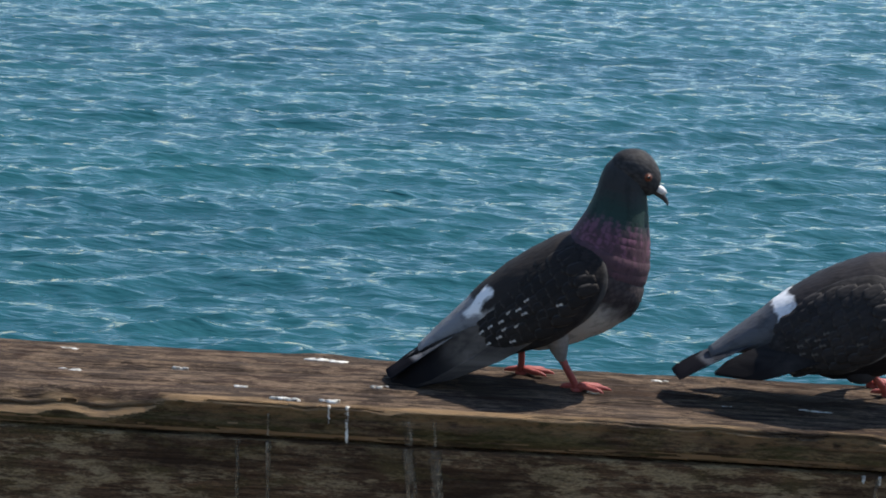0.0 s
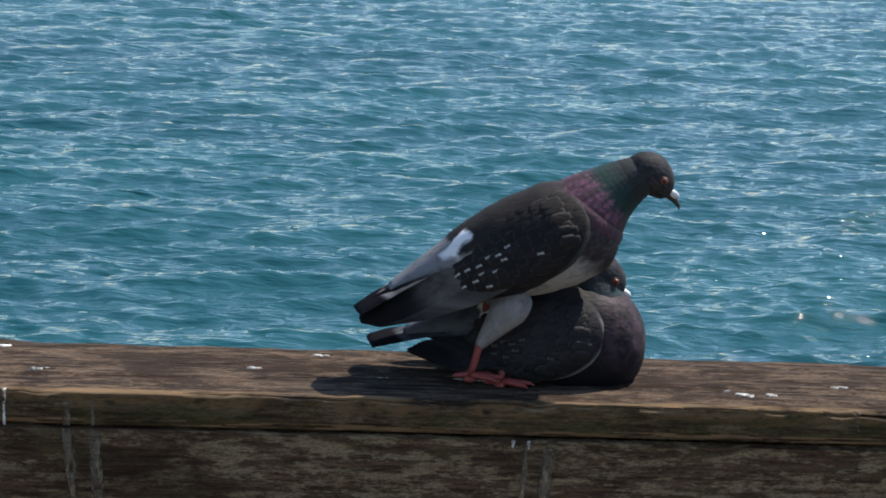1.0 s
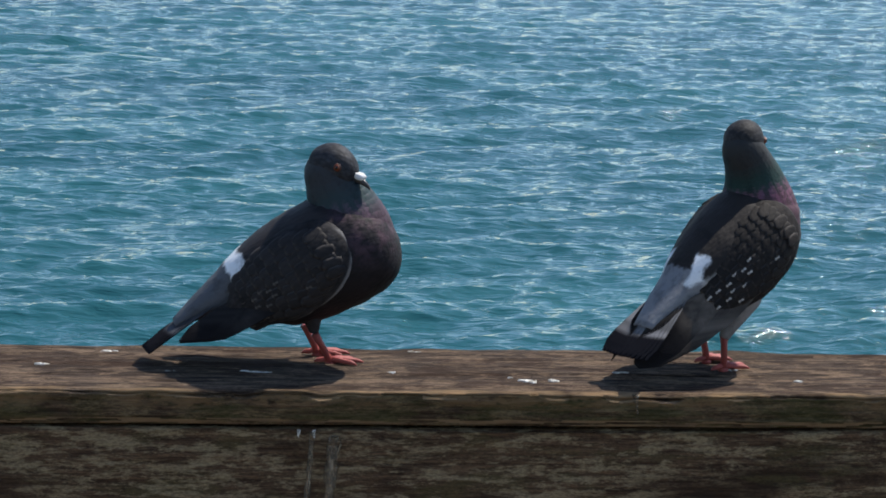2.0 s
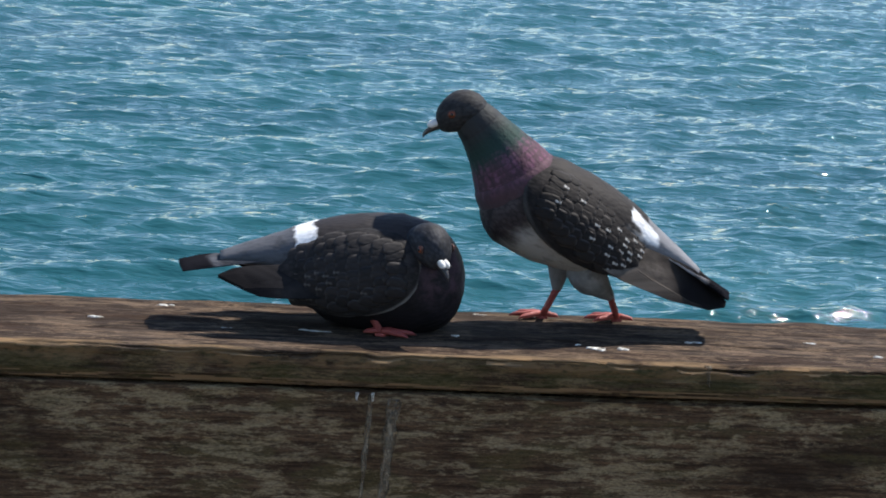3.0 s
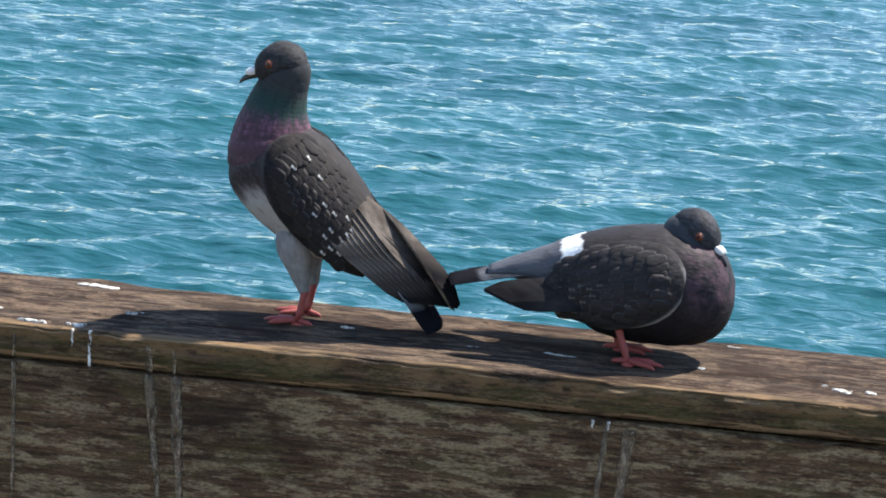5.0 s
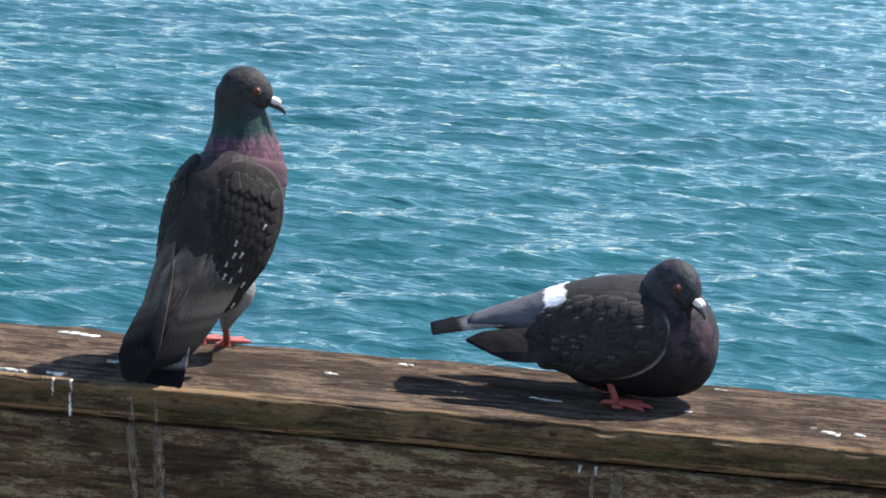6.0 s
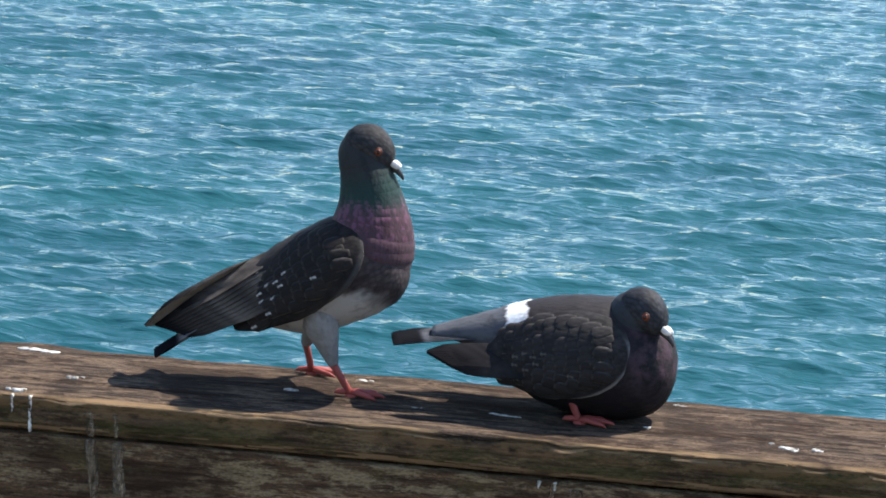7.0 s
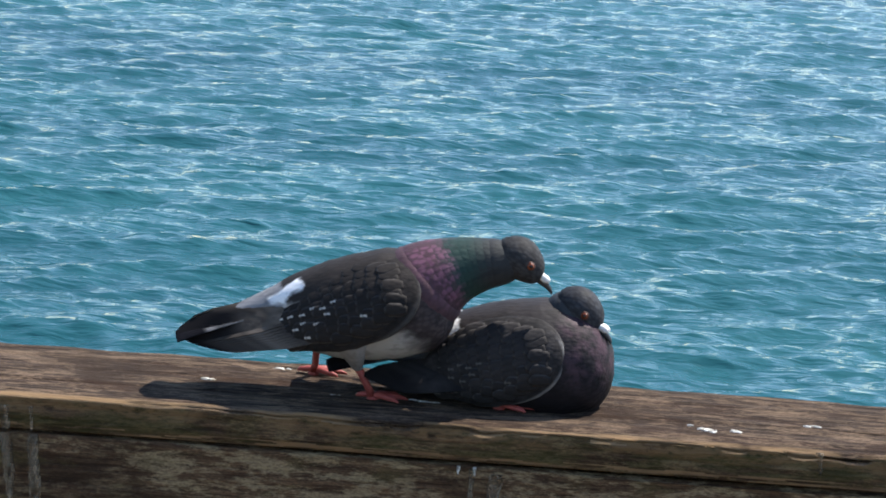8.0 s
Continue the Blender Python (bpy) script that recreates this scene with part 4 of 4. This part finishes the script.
def hen_acts():
    act(hen, 0.0, (0.291, 0.135, 1.101), 0, 19, (0.367, 0.135, 1.155), -15, 0, (0.349, 0.189, 1.000), (0.337, 0.234, 1.000))
    act(hen, 0.1, (0.299, 0.135, 1.101), 0, 16, (0.372, 0.135, 1.159), -15, 0, (0.353, 0.157, 1.000), (0.341, 0.202, 1.000))
    act(hen, 0.2, (0.289, 0.135, 1.097), 0, 10, (0.370, 0.135, 1.153), -15, 0, (0.353, 0.170, 1.000), (0.341, 0.215, 1.000))
    act(hen, 0.3, (0.286, 0.135, 1.103), 0, 10, (0.373, 0.135, 1.146), -15, 0, (0.351, 0.173, 1.000), (0.339, 0.218, 1.000))
    act(hen, 0.4, (0.295, 0.135, 1.094), 0, 8, (0.382, 0.135, 1.144), -15, 0, (0.356, 0.151, 1.000), (0.344, 0.196, 1.000))
    act(hen, 0.6, (0.306, 0.135, 1.066), 0, 5, (0.394, 0.135, 1.110), -30, 0, (0.348, 0.077, 1.000), (0.336, 0.139, 1.000))
    act(hen, 0.8, (0.311, 0.135, 1.068), 0, 7, (0.398, 0.135, 1.109), -30, 0, (0.347, 0.084, 1.000), (0.335, 0.146, 1.000))
    act(hen, 0.9, (0.350, 0.135, 1.056), 0, 0, (0.405, 0.135, 1.109), -30, 0, (0.334, 0.072, 1.000), (0.322, 0.116, 1.000))
    act(hen, 1.0, (0.346, 0.135, 1.049), 0, 2, (0.410, 0.135, 1.121), -30, 0, (0.289, 0.072, 1.000), (0.277, 0.105, 1.000))
    act(hen, 1.1, (0.312, 0.135, 1.078), 0, 2, (0.411, 0.135, 1.077), -30, 0, (0.351, 0.113, 1.000), (0.339, 0.175, 1.000))
    act(hen, 1.2, (0.295, 0.135, 1.082), 0, 4, (0.396, 0.135, 1.139), -25, 0, (0.344, 0.100, 1.000), (0.332, 0.162, 1.000))
    act(hen, 1.3, (0.327, 0.135, 1.090), 0, 8, (0.389, 0.135, 1.173), -15, 0, (0.337, 0.129, 1.000), (0.325, 0.191, 1.000))
    act(hen, 1.4, (0.297, 0.135, 1.112), 0, 27, (0.369, 0.135, 1.227), -20, -10, (0.361, 0.167, 1.000), (0.349, 0.212, 1.000))
    act(hen, 1.5, (0.307, 0.135, 1.110), 0, 28, (0.359, 0.135, 1.257), -20, -18, (0.356, 0.112, 1.000), (0.342, 0.165, 1.000))
    act(hen, 1.7, (0.306, 0.135, 1.122), 0, 30, (0.342, 0.135, 1.266), -15, -20, (0.349, 0.146, 1.000), (0.337, 0.191, 1.000))
    act(hen, 2.8, (0.315, 0.135, 1.083), 0, 6, (0.387, 0.085, 1.122), -20, -65, (0.327, 0.109, 1.000), (0.315, 0.171, 1.000))
    act(hen, 3.0, (0.308, 0.135, 1.066), 0, -1, (0.380, 0.085, 1.106), -20, -65, (0.329, 0.086, 1.000), (0.317, 0.148, 1.000))
    act(hen, 3.1, (0.315, 0.135, 1.067), 0, -4, (0.383, 0.085, 1.102), -20, -70, (0.345, 0.116, 1.000), (0.333, 0.178, 1.000))
    act(hen, 3.3, (0.320, 0.135, 1.061), 0, -8, (0.400, 0.085, 1.105), -20, -70, (0.336, 0.107, 1.000), (0.324, 0.169, 1.000))
    act(hen, 3.5, (0.314, 0.135, 1.064), 0, -2, (0.392, 0.085, 1.108), -20, -70, (0.347, 0.088, 1.000), (0.335, 0.150, 1.000))
    act(hen, 3.6, (0.332, 0.135, 1.060), 0, 1, (0.379, 0.085, 1.117), -20, -50, (0.328, 0.089, 1.000), (0.316, 0.151, 1.000))
    act(hen, 3.8, (0.315, 0.135, 1.077), 0, -2, (0.380, 0.085, 1.146), -20, -50, (0.323, 0.103, 1.000), (0.311, 0.165, 1.000))
    act(hen, 3.9, (0.318, 0.135, 1.078), 0, -0, (0.383, 0.135, 1.163), -15, -15, (0.328, 0.105, 1.000), (0.316, 0.167, 1.000))
    act(hen, 4.0, (0.352, 0.135, 1.096), 0, 14, (0.398, 0.135, 1.216), -15, -5, (0.337, 0.129, 1.000), (0.325, 0.174, 1.000))
    act(hen, 4.1, (0.352, 0.135, 1.093), 0, 11, (0.402, 0.135, 1.230), -15, 0, (0.354, 0.176, 1.000), (0.342, 0.221, 1.000))
    act(hen, 4.2, (0.353, 0.135, 1.103), 0, 14, (0.402, 0.135, 1.228), -15, 0, (0.361, 0.171, 1.000), (0.349, 0.216, 1.000))
    act(hen, 4.4, (0.340, 0.135, 1.095), 0, 13, (0.409, 0.135, 1.184), -12, 6, (0.370, 0.145, 1.000), (0.358, 0.190, 1.000))
    act(hen, 4.5, (0.327, 0.135, 1.087), 0, 11, (0.391, 0.135, 1.181), -12, 6, (0.342, 0.090, 1.000), (0.330, 0.152, 1.000))
    act(hen, 4.7, (0.329, 0.135, 1.089), 0, 7, (0.393, 0.135, 1.159), -20, -15, (0.337, 0.081, 1.000), (0.325, 0.143, 1.000))
    act(hen, 5.8, (0.325, 0.135, 1.073), 0, 0, (0.398, 0.105, 1.140), -25, -35, (0.339, 0.075, 1.000), (0.327, 0.137, 1.000))
    act(hen, 6.0, (0.326, 0.135, 1.077), 0, 2, (0.392, 0.105, 1.146), -25, -35, (0.336, 0.091, 1.000), (0.324, 0.153, 1.000))
    act(hen, 6.3, (0.322, 0.135, 1.084), 0, 5, (0.388, 0.085, 1.171), -25, -60, (0.338, 0.093, 1.000), (0.326, 0.155, 1.000))
    act(hen, 6.5, (0.324, 0.135, 1.077), 0, 4, (0.390, 0.105, 1.150), -25, -40, (0.341, 0.097, 1.000), (0.329, 0.159, 1.000))
    act(hen, 7.0, (0.327, 0.135, 1.073), 0, -1, (0.402, 0.105, 1.133), -25, -30, (0.339, 0.090, 1.000), (0.327, 0.152, 1.000))
    act(hen, 7.4, (0.333, 0.135, 1.068), 0, -8, (0.412, 0.105, 1.114), -25, -30, (0.338, 0.087, 1.000), (0.326, 0.149, 1.000))
    act(hen, 7.8, (0.319, 0.135, 1.067), 0, -2, (0.418, 0.135, 1.111), -25, -20, (0.342, 0.077, 1.000), (0.330, 0.139, 1.000))
    act(hen, 8.0, (0.349, 0.135, 1.050), 0, 5, (0.424, 0.128, 1.112), -25, -20, (0.340, 0.087, 1.000), (0.328, 0.149, 1.000))


def motions():
    cock_acts()
    hen_acts()
    perform(cock)
    perform(hen)
    walk(water, [(0.0, pose(0, 0, -3.5)), (4.0, pose(-0.5, -1.6, -3.48)), (8.0, pose(-1.0, -3.2, -3.5))])


motions()
